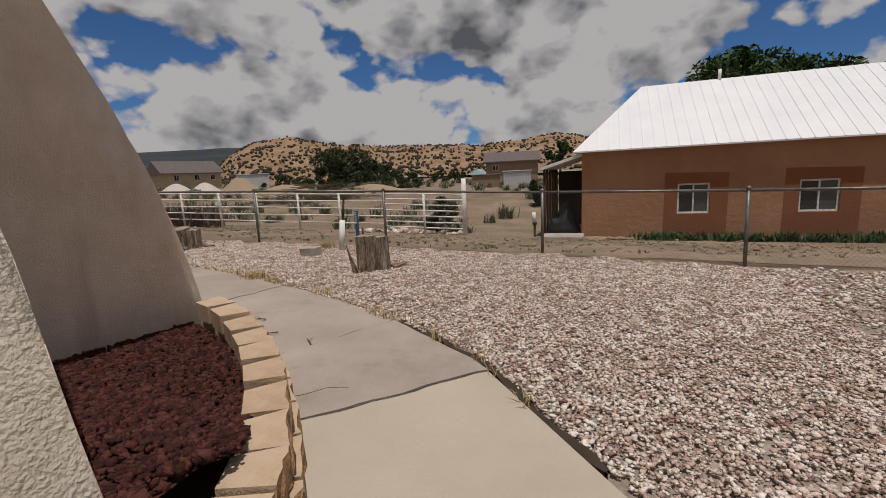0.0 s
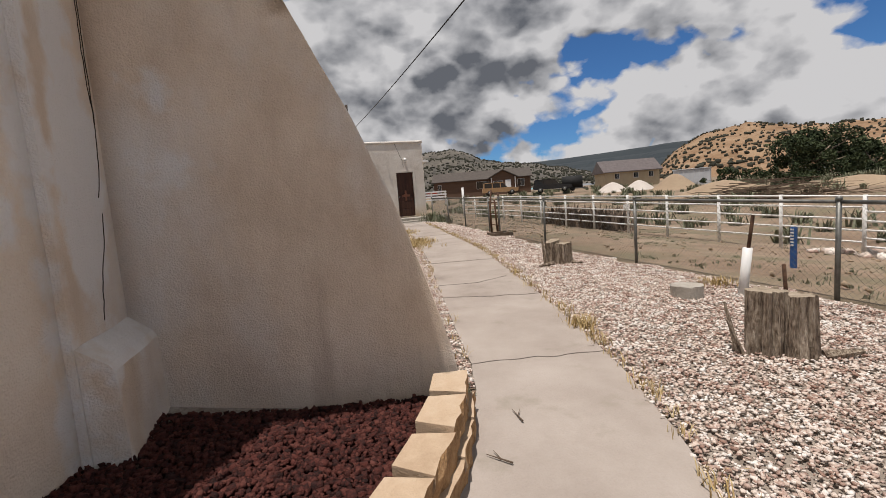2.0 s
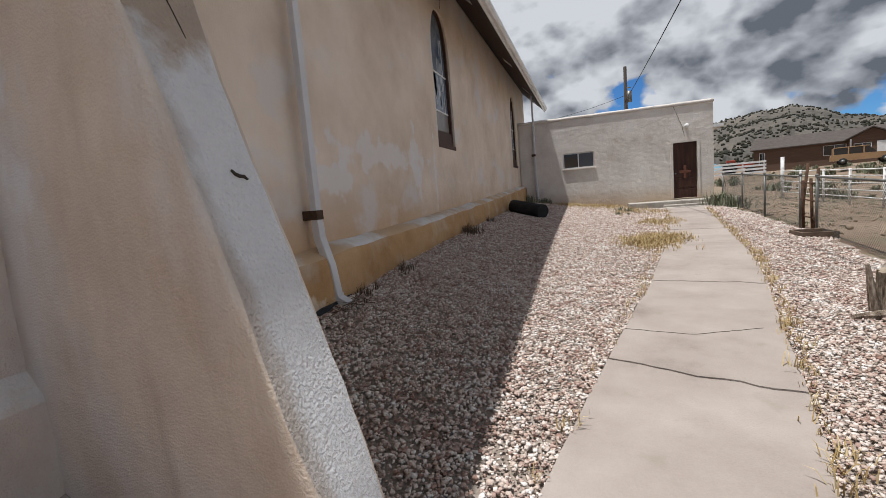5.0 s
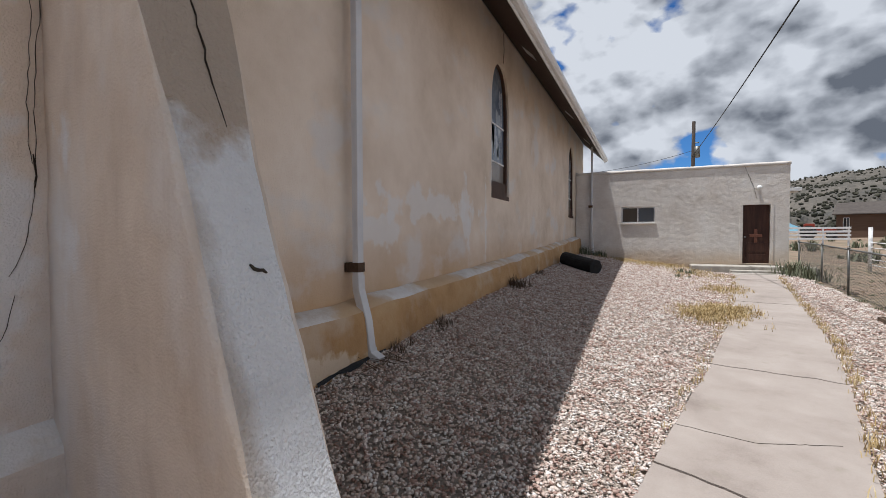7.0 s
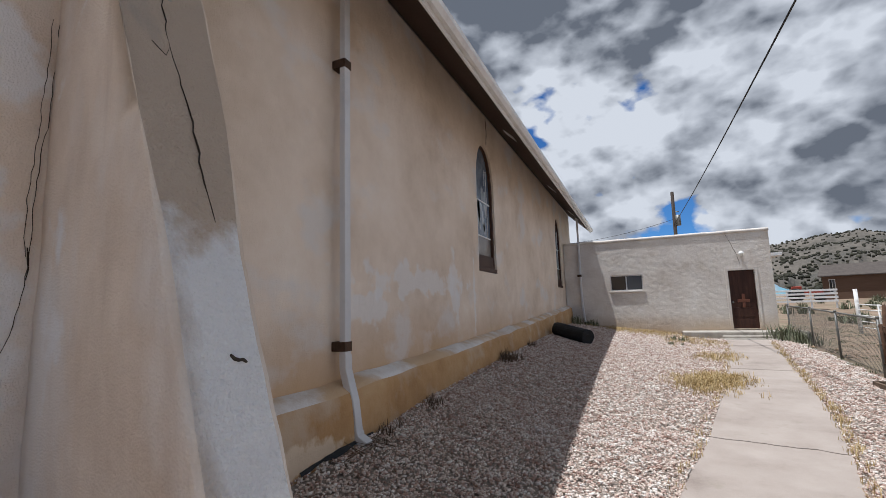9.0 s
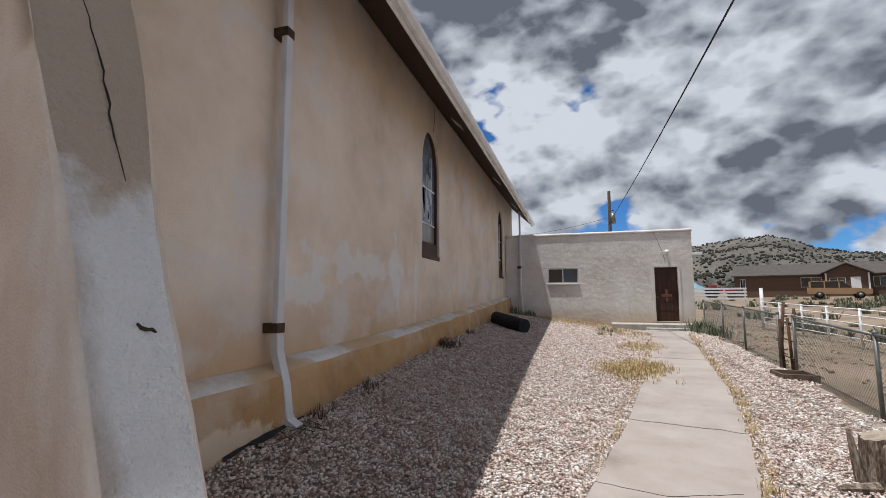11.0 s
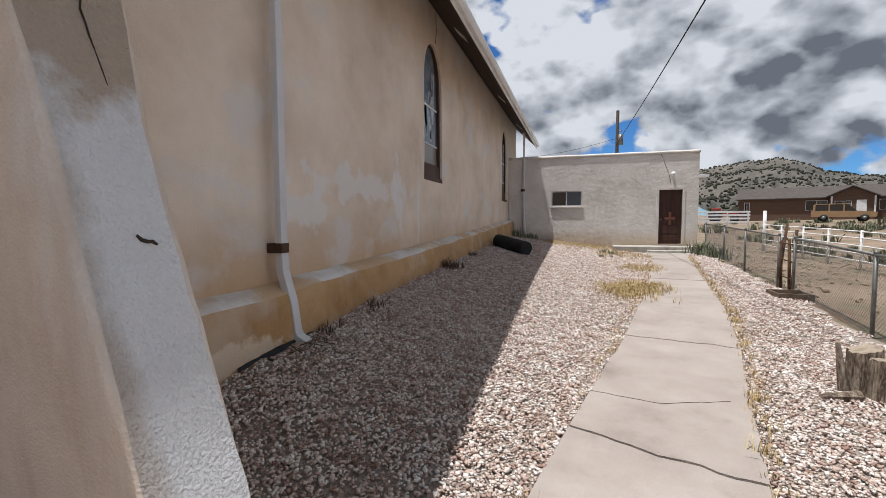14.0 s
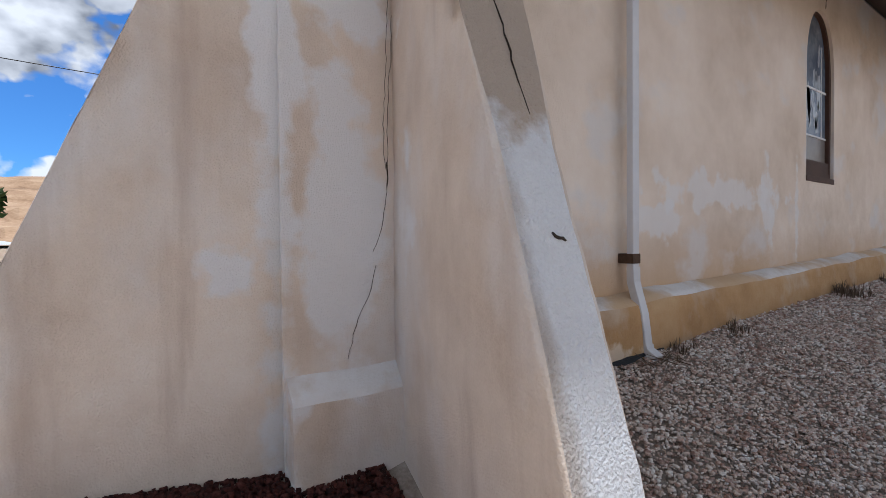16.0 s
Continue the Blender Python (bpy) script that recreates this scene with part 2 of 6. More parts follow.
patches(WHITE_PLASTER, (0.56, 0.46, 0.36), 2.4, 0.52, 0.08, 0.8)
WHITE_STUCCO = surface("white_rough_stucco", [(0.707, 0.702, 0.697), (0.811, 0.811, 0.816), (0.860, 0.860, 0.860)], 1.2, 0.9, 1.0, 75, 0.25)
layered(WHITE_STUCCO, (0.5, 0.395, 0.3), "Z", 1.98, 2.1, 3.0, 0.95, 0.3, flip=True)
layered(WHITE_STUCCO, (0.44, 0.35, 0.27), "Y", 2.42, 2.5, 7.0, 0.7, 0.09, (1, 1, 0.35))
for node in WHITE_STUCCO.node_tree.nodes:
    if node.type == "BUMP":
        node.inputs["Distance"].default_value = 0.03
patches(WHITE_STUCCO, (0.36, 0.32, 0.28), 1.6, 0.62, 0.04, 0.7, (1, 1, 0.3), (6, 2, 1))
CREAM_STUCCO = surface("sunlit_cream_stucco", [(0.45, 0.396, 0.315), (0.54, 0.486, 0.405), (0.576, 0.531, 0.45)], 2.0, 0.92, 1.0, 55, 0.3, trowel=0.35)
ANNEX_STUCCO = surface("annex_pale_stucco", [(0.448, 0.399, 0.341), (0.599, 0.551, 0.502), (0.665, 0.626, 0.577), (0.709, 0.68, 0.641)], 0.9, 0.92, 0.6, 40, 0.3, trowel=0.35)
layered(ANNEX_STUCCO, (0.42, 0.27, 0.13), "Z", 0.5, 1.25, 1.5, 0.7, 0.3)
CONCRETE = surface("weathered_concrete", [(0.223, 0.185, 0.161), (0.299, 0.254, 0.224), (0.337, 0.291, 0.258), (0.376, 0.328, 0.296)], 1.3, 0.88, 0.25, 70, 0.25, per_object=0.12)
patches(CONCRETE, (0.24, 0.21, 0.17), 3.0, 0.66, 0.05, 0.5)
CONCRETE_PALE = surface("newer_tan_concrete", [(0.36, 0.31, 0.25), (0.4, 0.35, 0.285), (0.43, 0.38, 0.315)], 1.0, 0.88, 0.2, 80, 0.25)
STEP_CONCRETE = surface("grey_step_concrete", [(0.22, 0.2, 0.17), (0.36, 0.33, 0.29), (0.45, 0.42, 0.37)], 3.0, 0.9, 0.4, 50, 0.3)
GRAVEL_BASE = surface("gravel_fines", [(0.18, 0.145, 0.118), (0.28, 0.235, 0.198), (0.39, 0.34, 0.295)], 9.0, 0.95, 0.9, 45, 0.7)
STONE = surface("crushed_limestone", [(0.29, 0.18, 0.14), (0.46, 0.335, 0.285), (0.57, 0.47, 0.40), (0.66, 0.575, 0.52), (0.75, 0.71, 0.67)], 6.0, 0.9, 0.4, 120, 0.15, island=0.6)
LAVA = surface("red_lava_rock", [(0.024, 0.008, 0.007), (0.055, 0.015, 0.012), (0.095, 0.026, 0.02), (0.13, 0.044, 0.034)], 20.0, 0.95, 0.8, 160, 0.3, island=0.6)
BLOCK = surface("tan_edging_block", [(0.364, 0.26, 0.175), (0.46, 0.344, 0.241), (0.509, 0.4, 0.296)], 5.0, 0.9, 0.4, 90, 0.3, per_object=0.3)
BLOCK_FACE = surface("split_block_face", [(0.20, 0.11, 0.05), (0.36, 0.21, 0.10), (0.46, 0.29, 0.15)], 14.0, 0.95, 1.0, 60, 0.5)
DIRT = surface("dry_field_dirt", [(0.13, 0.088, 0.06), (0.20, 0.14, 0.098), (0.25, 0.185, 0.132), (0.30, 0.235, 0.175)], 0.35, 0.95, 0.7, 9, 0.6)
patches(DIRT, (0.13, 0.125, 0.075), 0.5, 0.56, 0.08, 0.6)
ROAD_DIRT = surface("pale_packed_dirt", [(0.26, 0.22, 0.17), (0.36, 0.31, 0.25)], 0.4, 0.95, 0.3, 6, 0.4)
SOFFIT = surface("dark_brown_soffit", [(0.03, 0.016, 0.011), (0.05, 0.027, 0.019)], 1.5, 0.7, 0.2, 30, 0.2)
WHITE_PAINT = surface("white_painted_metal", [(0.62, 0.62, 0.62), (0.74, 0.74, 0.74), (0.78, 0.78, 0.78)], 3.0, 0.55, 0.05, 60, 0.15)
GREY_PAINT = surface("grey_white_downspout", [(0.5, 0.5, 0.51), (0.6, 0.6, 0.61), (0.64, 0.64, 0.65)], 2.0, 0.5, 0.05, 60, 0.15)
PIPE_WHITE = surface("chipped_white_pipe", [(0.42, 0.40, 0.38), (0.68, 0.68, 0.67), (0.76, 0.76, 0.76)], 4.0, 0.6, 0.1, 60, 0.3)
ROOF_METAL = surface("white_ribbed_roof", [(0.66, 0.68, 0.72), (0.74, 0.76, 0.79)], 1.0, 0.45, 0.05, 40, 0.15, spec=0.4)
SHINGLE = surface("grey_brown_roof_shingle", [(0.10, 0.085, 0.085), (0.15, 0.13, 0.13)], 2.0, 0.95, 0.5, 30, 0.4)
DARK_ROOF = surface("slate_brown_roof", [(0.06, 0.05, 0.045), (0.1, 0.085, 0.075)], 2.0, 0.9, 0.3, 30, 0.4)
ADOBE = surface("orange_adobe_plaster", [(0.303, 0.155, 0.088), (0.382, 0.203, 0.117), (0.44, 0.246, 0.149)], 0.6, 0.95, 0.5, 30, 0.25, trowel=0.35)
ADOBE_DARK = surface("darker_adobe_patch", [(0.22, 0.085, 0.04), (0.27, 0.11, 0.052)], 0.8, 0.95, 0.5, 30, 0.25)
ADOBE_BASE = surface("eroded_adobe_base", [(0.3, 0.2, 0.12), (0.42, 0.32, 0.22)], 2.0, 0.95, 0.5, 20, 0.4)
BROWN_SIDING = surface("brown_house_siding", [(0.10, 0.06, 0.04), (0.135, 0.085, 0.06)], 0.6, 0.85, 0.2, 10, 0.2, stretch=(1, 1, 12))
TAN_WALL = surface("tan_house_wall", [(0.40, 0.32, 0.22), (0.50, 0.42, 0.30)], 0.8, 0.9, 0.2, 10, 0.2)
SHED_WALL = surface("brown_shed_wall", [(0.24, 0.17, 0.12), (0.32, 0.235, 0.17)], 0.8, 0.9, 0.2, 10, 0.2)
GALV = surface("dull_galvanized_steel", [(0.1, 0.1, 0.095), (0.17, 0.17, 0.16), (0.24, 0.24, 0.23)], 8.0, 0.5, 0.15, 80, 0.3, metal=0.6)
RUST = surface("rusty_dark_steel", [(0.04, 0.025, 0.018), (0.09, 0.05, 0.032), (0.14, 0.075, 0.045)], 12.0, 0.85, 0.4, 90, 0.4, metal=0.3)
BARK = surface("weathered_grey_wood", [(0.05, 0.035, 0.025), (0.15, 0.112, 0.082), (0.29, 0.235, 0.182), (0.42, 0.36, 0.29)], 20.0, 0.95, 1.0, 80, 0.5, stretch=(1, 1, 0.22))
CUT_WOOD = surface("sawn_stump_top", [(0.2, 0.155, 0.11), (0.3, 0.245, 0.185), (0.38, 0.32, 0.25)], 12.0, 0.95, 0.6, 70, 0.5)
POLE_WOOD = surface("dark_creosoted_wood", [(0.02, 0.015, 0.012), (0.045, 0.033, 0.026), (0.075, 0.057, 0.045)], 9.0, 0.9, 0.5, 60, 0.4, stretch=(1, 1, 0.1))
TWIG = surface("dry_brown_wood", [(0.08, 0.055, 0.04), (0.17, 0.125, 0.09)], 6.0, 0.95, 0.3, 40, 0.3, island=0.5)
DOOR_WOOD = surface("dark_red_brown_door", [(0.028, 0.011, 0.007), (0.05, 0.02, 0.012), (0.075, 0.032, 0.02)], 3.0, 0.55, 0.15, 40, 0.25, stretch=(4, 4, 0.5))
CROSS_WOOD = surface("reddish_wooden_cross", [(0.11, 0.04, 0.024), (0.16, 0.065, 0.04)], 5.0, 0.6, 0.1, 50, 0.2)
FRAME_BROWN = surface("brown_window_frame", [(0.045, 0.022, 0.014), (0.08, 0.04, 0.025)], 3.0, 0.6, 0.1, 40, 0.2)
PVC = surface("white_plastic_pipe", [(0.66, 0.66, 0.65), (0.76, 0.76, 0.75)], 6.0, 0.4, 0.05, 60, 0.2)
BLUE_PAINT = surface("blue_painted_hydrant", [(0.02, 0.07, 0.22), (0.035, 0.12, 0.34)], 9.0, 0.5, 0.1, 60, 0.3)
BLACK_FELT = surface("black_roofing_roll", [(0.010, 0.011, 0.013), (0.02, 0.022, 0.026)], 5.0, 0.75, 0.3, 60, 0.3)
RUBBER = surface("black_rubber", [(0.012, 0.012, 0.012), (0.022, 0.022, 0.022)], 6.0, 0.8, 0.2, 60, 0.2)
STRAP = surface("rusted_pipe_strap", [(0.05, 0.03, 0.02), (0.11, 0.065, 0.04)], 20.0, 0.7, 0.2, 90, 0.3, metal=0.4)
STRAW = surface("dry_straw_grass", [(0.32, 0.22, 0.09), (0.45, 0.33, 0.16), (0.52, 0.42, 0.24)], 5.0, 0.9, 0.0, 40, 0.2, island=0.6)
WEED = surface("grey_green_weeds", [(0.089, 0.1, 0.058), (0.166, 0.176, 0.114), (0.216, 0.216, 0.153)], 5.0, 0.9, 0.0, 40, 0.2, island=0.6)
LEAF = surface("dark_green_leaves", [(0.012, 0.03, 0.008), (0.03, 0.065, 0.016), (0.055, 0.1, 0.028)], 0.8, 0.8, 0.0, 20, 0.3, island=0.6)
JUNIPER = surface("juniper_foliage", [(0.014, 0.022, 0.009), (0.035, 0.05, 0.02), (0.06, 0.078, 0.034)], 0.6, 0.9, 0.0, 20, 0.3, island=0.6)
SCRUB = surface("hill_scrub", [(0.025, 0.026, 0.018), (0.055, 0.052, 0.036)], 0.05, 0.95, 0.0, 2, 0.2, island=0.6)
HILL_ROCK = surface("tan_rocky_hillside", [(0.123, 0.07, 0.037), (0.213, 0.131, 0.074), (0.271, 0.18, 0.111), (0.328, 0.238, 0.156)], 0.05, 0.95, 0.8, 0.6, 0.6, stretch=(1, 1, 2.2))
FAR_HILL = surface("grey_brown_mountain", [(0.05, 0.05, 0.045), (0.095, 0.085, 0.072), (0.16, 0.14, 0.118)], 0.012, 0.95, 0.5, 0.15, 0.6, stretch=(1, 1, 2.0))
DARK_RIDGE = surface("dark_wooded_ridge", [(0.022, 0.03, 0.037), (0.035, 0.043, 0.048)], 0.006, 0.95, 0.3, 0.1, 0.4)
GLASS = glass_pane("dark_window_glass", (0.02, 0.024, 0.028))
GLASS_GREY = glass_pane("grey_screened_glass", (0.07, 0.075, 0.08), 0.25)
STAIN_BLUE = surface("blue_grey_leaded_glass", [(0.065, 0.085, 0.124), (0.143, 0.176, 0.227), (0.26, 0.299, 0.351)], 2.5, 0.15, 0.1, 14, 0.4, spec=0.6)
STAIN_WHITE = surface("pale_opal_glass", [(0.22, 0.26, 0.31), (0.4, 0.44, 0.48), (0.55, 0.58, 0.6)], 3.5, 0.2, 0.1, 18, 0.4, spec=0.6)
STAIN_TAN = surface("tan_opal_glass", [(0.17, 0.15, 0.13), (0.25, 0.225, 0.2)], 3.0, 0.25, 0.1, 18, 0.3, spec=0.5)
WIRE = surface("black_cable", [(0.012, 0.012, 0.012), (0.02, 0.02, 0.02)], 3.0, 0.6, 0.0, 30, 0.1)
LAMP_GLASS = surface("white_lamp_globe", [(0.7, 0.7, 0.68), (0.78, 0.78, 0.76)], 5.0, 0.3, 0.0, 30, 0.1)
CAR_TAN = surface("tan_car_paint", [(0.32, 0.19, 0.09), (0.40, 0.25, 0.13)], 2.0, 0.35, 0.0, 30, 0.1, spec=0.5)
CAR_BLACK = surface("black_car_paint", [(0.012, 0.013, 0.015), (0.02, 0.022, 0.025)], 2.0, 0.25, 0.0, 30, 0.1, spec=0.5)
RED_PAINT = surface("faded_red_paint", [(0.25, 0.035, 0.02), (0.36, 0.06, 0.035)], 2.0, 0.5, 0.0, 30, 0.1)
SAND = surface("white_sand_pile", [(0.42, 0.37, 0.33), (0.55, 0.5, 0.46)], 0.5, 0.95, 0.3, 8, 0.4)
SAND_TAN = surface("tan_sand_pile", [(0.26, 0.19, 0.13), (0.34, 0.26, 0.18)], 0.5, 0.95, 0.3, 8, 0.4)
CONTAINER = surface("pale_ribbed_container", [(0.45, 0.47, 0.5), (0.56, 0.58, 0.61)], 1.0, 0.6, 0.05, 20, 0.2)
# dark of the cracks, and of the sheets that stand in for unlit rooms
CRACK_AND_UNLIT = surface("crack_and_unlit_room_dark", [(0.03, 0.022, 0.016), (0.06, 0.045, 0.032)], 5.0, 0.95, 0.0, 60, 0.3)

# ---- helpers for meshes ----
def mesh_object(name, verts, faces, mat, parent=None, label="", smooth=False):
    me = bpy.data.meshes.new(name)
    me.from_pydata([tuple(v) for v in verts], [], [tuple(f) for f in faces])
    if smooth:
        me.polygons.foreach_set("use_smooth", [True] * len(me.polygons))
    me.materials.append(mat)
    ob = new(name, me)
    ob.parent = parent
    if label:
        ob["label"] = label
    return ob


def part(name, bm, mat, parent=None, label="", smooth=False):
    """Links a bmesh as one mesh object under a thing or a part."""
    bmesh.ops.recalc_face_normals(bm, faces=bm.faces)
    me = bpy.data.meshes.new(name)
    bm.to_mesh(me)
    bm.free()
    if smooth:
        me.polygons.foreach_set("use_smooth", [True] * len(me.polygons))
    for m in mat if isinstance(mat, (list, tuple)) else (mat,):
        me.materials.append(m)
    ob = new(name, me)
    ob.parent = parent
    if label:
        ob["label"] = label
    return ob


def thing(name, label, category, group="", kind="", at=(0, 0, 0), turn=0.0):
    ob = new(name)
    ob.empty_display_size = 0.2
    ob.matrix_world = pose(*at, 0, 0, turn)
    return tagged(ob, label, category, group, kind)


def box(bm, x0, x1, y0, y1, z0, z1, bevel=0.0, mat=0):
    """Adds a block, with its edges rounded off."""
    made = bmesh.ops.create_cube(bm, size=1.0)["verts"]
    for v in made:
        v.co = ((x0 + x1) / 2 + v.co.x * (x1 - x0), (y0 + y1) / 2 + v.co.y * (y1 - y0), (z0 + z1) / 2 + v.co.z * (z1 - z0))
    faces = {f for v in made for f in v.link_faces}
    for f in faces:
        f.material_index = mat
    if bevel:
        edges = {e for v in made for e in v.link_edges}
        bmesh.ops.bevel(bm, geom=list(edges), offset=bevel, segments=2, affect="EDGES", profile=0.6)
    return bm


def block(name, dims, mat, parent=None, label="", bevel=0.01):
    return part(name, box(bmesh.new(), *dims, bevel), mat, parent, label)


def tube(bm, a, b, r0, r1=None, sides=8):
    """Adds a round bar from a to b."""
    a, b = Vector(a), Vector(b)
    r1 = r0 if r1 is None else r1
    way = (b - a).normalized()
    side = way.orthogonal().normalized()
    up = way.cross(side)
    rings = []
    for c, r in ((a, r0), (b, r1)):
        rings.append([bm.verts.new(c + r * (math.cos(2 * math.pi * i / sides) * side + math.sin(2 * math.pi * i / sides) * up)) for i in range(sides)])
    for i in range(sides):
        bm.faces.new((rings[0][i], rings[0][(i + 1) % sides], rings[1][(i + 1) % sides], rings[1][i]))
    bm.faces.new(rings[0][::-1])
    bm.faces.new(rings[1])
    return bm


def bar(name, a, b, r, mat, parent=None, label="", r1=None, sides=8):
    return part(name, tube(bmesh.new(), a, b, r, r1, sides), mat, parent, label, smooth=sides > 6)


def wall_panel(outer, holes, place, thick):
    """A wall with openings that go through it. outer and holes are rings of (u, v); place(u, v, w) lays them into the world."""
    bm = bmesh.new()
    edges = []
    for ring in (outer, *holes):
        vs = [bm.verts.new((u, v, 0)) for u, v in ring]
        edges += [bm.edges.new((vs[i], vs[(i + 1) % len(vs)])) for i in range(len(vs))]
    bmesh.ops.triangle_fill(bm, edges=edges, use_beauty=True, use_dissolve=False)
    made = bmesh.ops.extrude_face_region(bm, geom=list(bm.faces))["geom"]
    for v in made:
        if isinstance(v, bmesh.types.BMVert):
            v.co.z = thick
    for v in bm.verts:
        v.co = place(*v.co)
    return bm


def lancet(u0, u1, v0, spring, top, n=9):
    """The ring of a pointed window."""
    mid, half = (u0 + u1) / 2, (u1 - u0) / 2
    left = [(mid - half * math.cos(a) ** 0.9, spring + (top - spring) * math.sin(a) ** 0.85) for a in [math.pi / 2 * i / n for i in range(n)]]
    return [(u0, v0)] + left + [(mid, top)] + [(2 * mid - u, v) for u, v in left[::-1]] + [(u1, v0)]


# ---- the lie of the land ----
def ramp(v, xs, ys):
    return float(np.interp(v, xs, ys))


def path_left(y):
    return ramp(y, (-1.5, 0.14, 0.6, 1.0, 2.4, 3.1, 5.0, 6.7, 7.7, 9.8, 11.5, 14, 16.5, 19.2, 20.2), (-1.3, 0.42, 1.0, 1.42, 2.2, 2.4, 2.82, 3.22, 3.48, 3.9, 4.3, 4.66, 5.08, 5.42, 5.5))


def path_right(y):
    return ramp(y, (-1.5, -1.2, -0.3, 0.64, 1.35, 2.3, 4.65, 6.7, 7.7, 9.8, 11.5, 14, 16.5, 19.2, 20.2), (0.55, 0.9, 2.02, 2.66, 3.02, 3.4, 4.05, 4.54, 4.8, 5.24, 5.5, 5.85, 6.24, 6.6, 6.75))


def fence_x(y):
    return ramp(y, (-14, -3.1, -0.2, 2.75, 5.7, 8.75, 12.05, 18.1, 21), (5.2, 6.28, 6.75, 6.65, 6.55, 6.62, 7.02, 7.45, 7.6))


def path_z(y):
    return ramp(y, (-30, -3, 0, 2.5, 5, 20, 26, 90, 300), (-0.5, -0.25, -0.2, -0.09, 0, 0.38, 0.45, 1.85, 4.0))


def ground_z(x, y):
    z = path_z(y)
    left = path_left(max(y, 3.0)) - 0.1
    if 2.6 < y < 30 and x < left:
        z += ramp(y, (2.6, 3.4, 5, 8, 11, 18, 22, 30), (0.2, 0.42, 0.5, 0.6, 0.62, 0.6, 0.6, 0.5)) * min(1.0, 1 - max(x, 0.0) / left) ** 1.35
    if x > 7:
        z += ramp(x, (7, 15, 18, 36, 400), (0, -0.74, -0.8, 0, 0)) * ramp(y, (-10, 0, 30, 80), (1.2, 1.2, 0.9, 0.8))
    far = math.hypot(x - 6, y - 8)
    z += 0.0 if far < 20 else 0.12 * min(1, (far - 20) / 60) * noise.noise((x * 0.05, y * 0.05, 0))
    return z


def in_gravel(x, y):
    if not -8 < y < 20.6:
        return False
    if path_left(y) <= x <= path_right(y) + (0.1 if y < 0.3 else 0.04 if y < 0.8 else 0.0) and y > -1.5:
        return False
    if x > path_right(y):
        return x < fence_x(y) - 0.15 - 0.25 * noise.noise((x * 2, y * 2, 3))
    return y > 2.5 and x > 0.18 and not (y > 19.8 and x > 4.1) and (x > 2.12 or y > ramp(x, (0, 0.6, 1.05, 1.45, 1.75, 2.1), (3.52, 3.2, 3.01, 2.82, 2.74, 2.74)))


def in_bed(x, y):
    if not (0.15 < y < 2.6 and -0.5 < x < 2.2):
        return False
    return x > -0.05 - 0.2 * (2 - y) and x < ramp(y, (-0.02, 0.03, 0.15, 0.35, 0.57, 0.79, 1.03, 1.3, 1.6, 1.93, 2.22, 2.5), (-0.22, -0.05, 0.16, 0.42, 0.69, 0.91, 1.12, 1.31, 1.5, 1.67, 1.8, 1.95)) and y < 2.78 - 0.23 * x


def bed_z(x, y):
    return 0.14 - 0.16 * max(0, min(1, x / 0.9)) + 0.1 * max(0, min(1, 2 - y)) * max(0, 1 - max(x, 0) / 0.6)


def spaced(lo, hi, step, reach, grow=1.35):
    mid = list(np.arange(lo, hi + 1e-6, step))
    a, s, left, right = lo, step, [], []
    while a > -reach:
        s *= grow
        a -= s
        left.append(a)
    a, s = hi, step
    while a < reach:
        s *= grow
        a += s
        right.append(a)
    return left[::-1] + mid + right


GX, GY = spaced(-3, 18, 0.5, 3200), spaced(-12, 30, 0.5, 3200)
verts, faces = [], []
for y in GY:
    for x in GX:
        under = 0.05 if (in_gravel(x, y) or (-1 < x < 8 and -2 < y < 21)) else 0.0
        small = 0.03 * noise.noise((x * 0.9, y * 0.9, 2)) if x > 8 else 0.0
        verts.append((x, y, ground_z(x, y) - under + small))
w = len(GX)
for j in range(len(GY) - 1):
    for i in range(w - 1):
        faces.append((j * w + i, j * w + i + 1, (j + 1) * w + i + 1, (j + 1) * w + i))
tagged(mesh_object("ground", verts, faces, DIRT, smooth=True), "dry brown field dirt with sparse grey-green weeds", "ground", kind="structure")


def sheet(name, inside, height, lift, step, bounds, mat):
    """A sheet over the land where inside(x, y) holds."""
    x0, x1, y0, y1 = bounds
    idx, vs, fs = {}, [], []

    def vid(i, j):
        if (i, j) not in idx:
            x, y = x0 + i * step, y0 + j * step
            idx[i, j] = len(vs)
            vs.append((x, y, height(x, y) + lift + 0.012 * noise.noise((x * 3, y * 3, 0))))
        return idx[i, j]

    for i in range(int((x1 - x0) / step)):
        for j in range(int((y1 - y0) / step)):
            if inside(x0 + (i + 0.5) * step, y0 + (j + 0.5) * step):
                fs.append((vid(i, j), vid(i + 1, j), vid(i + 1, j + 1), vid(i, j + 1)))
    return mesh_object(name, vs, fs, mat, smooth=True)


tagged(sheet("ground_gravel", lambda x, y: in_gravel(x, y) or (-8 < y < 20.7 and 0.1 < x < fence_x(y) - 0.1 and not in_bed(x, y) and not (y < 2.7 and x < path_right(y))), ground_z, -0.022, 0.2, (-0.2, 7.6, -8, 20.8), GRAVEL_BASE),
       "dusty fines under pale crushed gravel", "gravel", kind="structure")
tagged(sheet("ground_planting_bed", in_bed, bed_z, -0.03, 0.08, (-0.5, 2.3, 0.1, 2.8), LAVA), "dark red lava rock bed by the church", "planting bed", kind="structure")


# ---- loose stone ----
ICO_V = np.array([(a, b, c) for a in (-1, 1) for b in (-1, 1) for c in (-1, 1)]) * 0.62


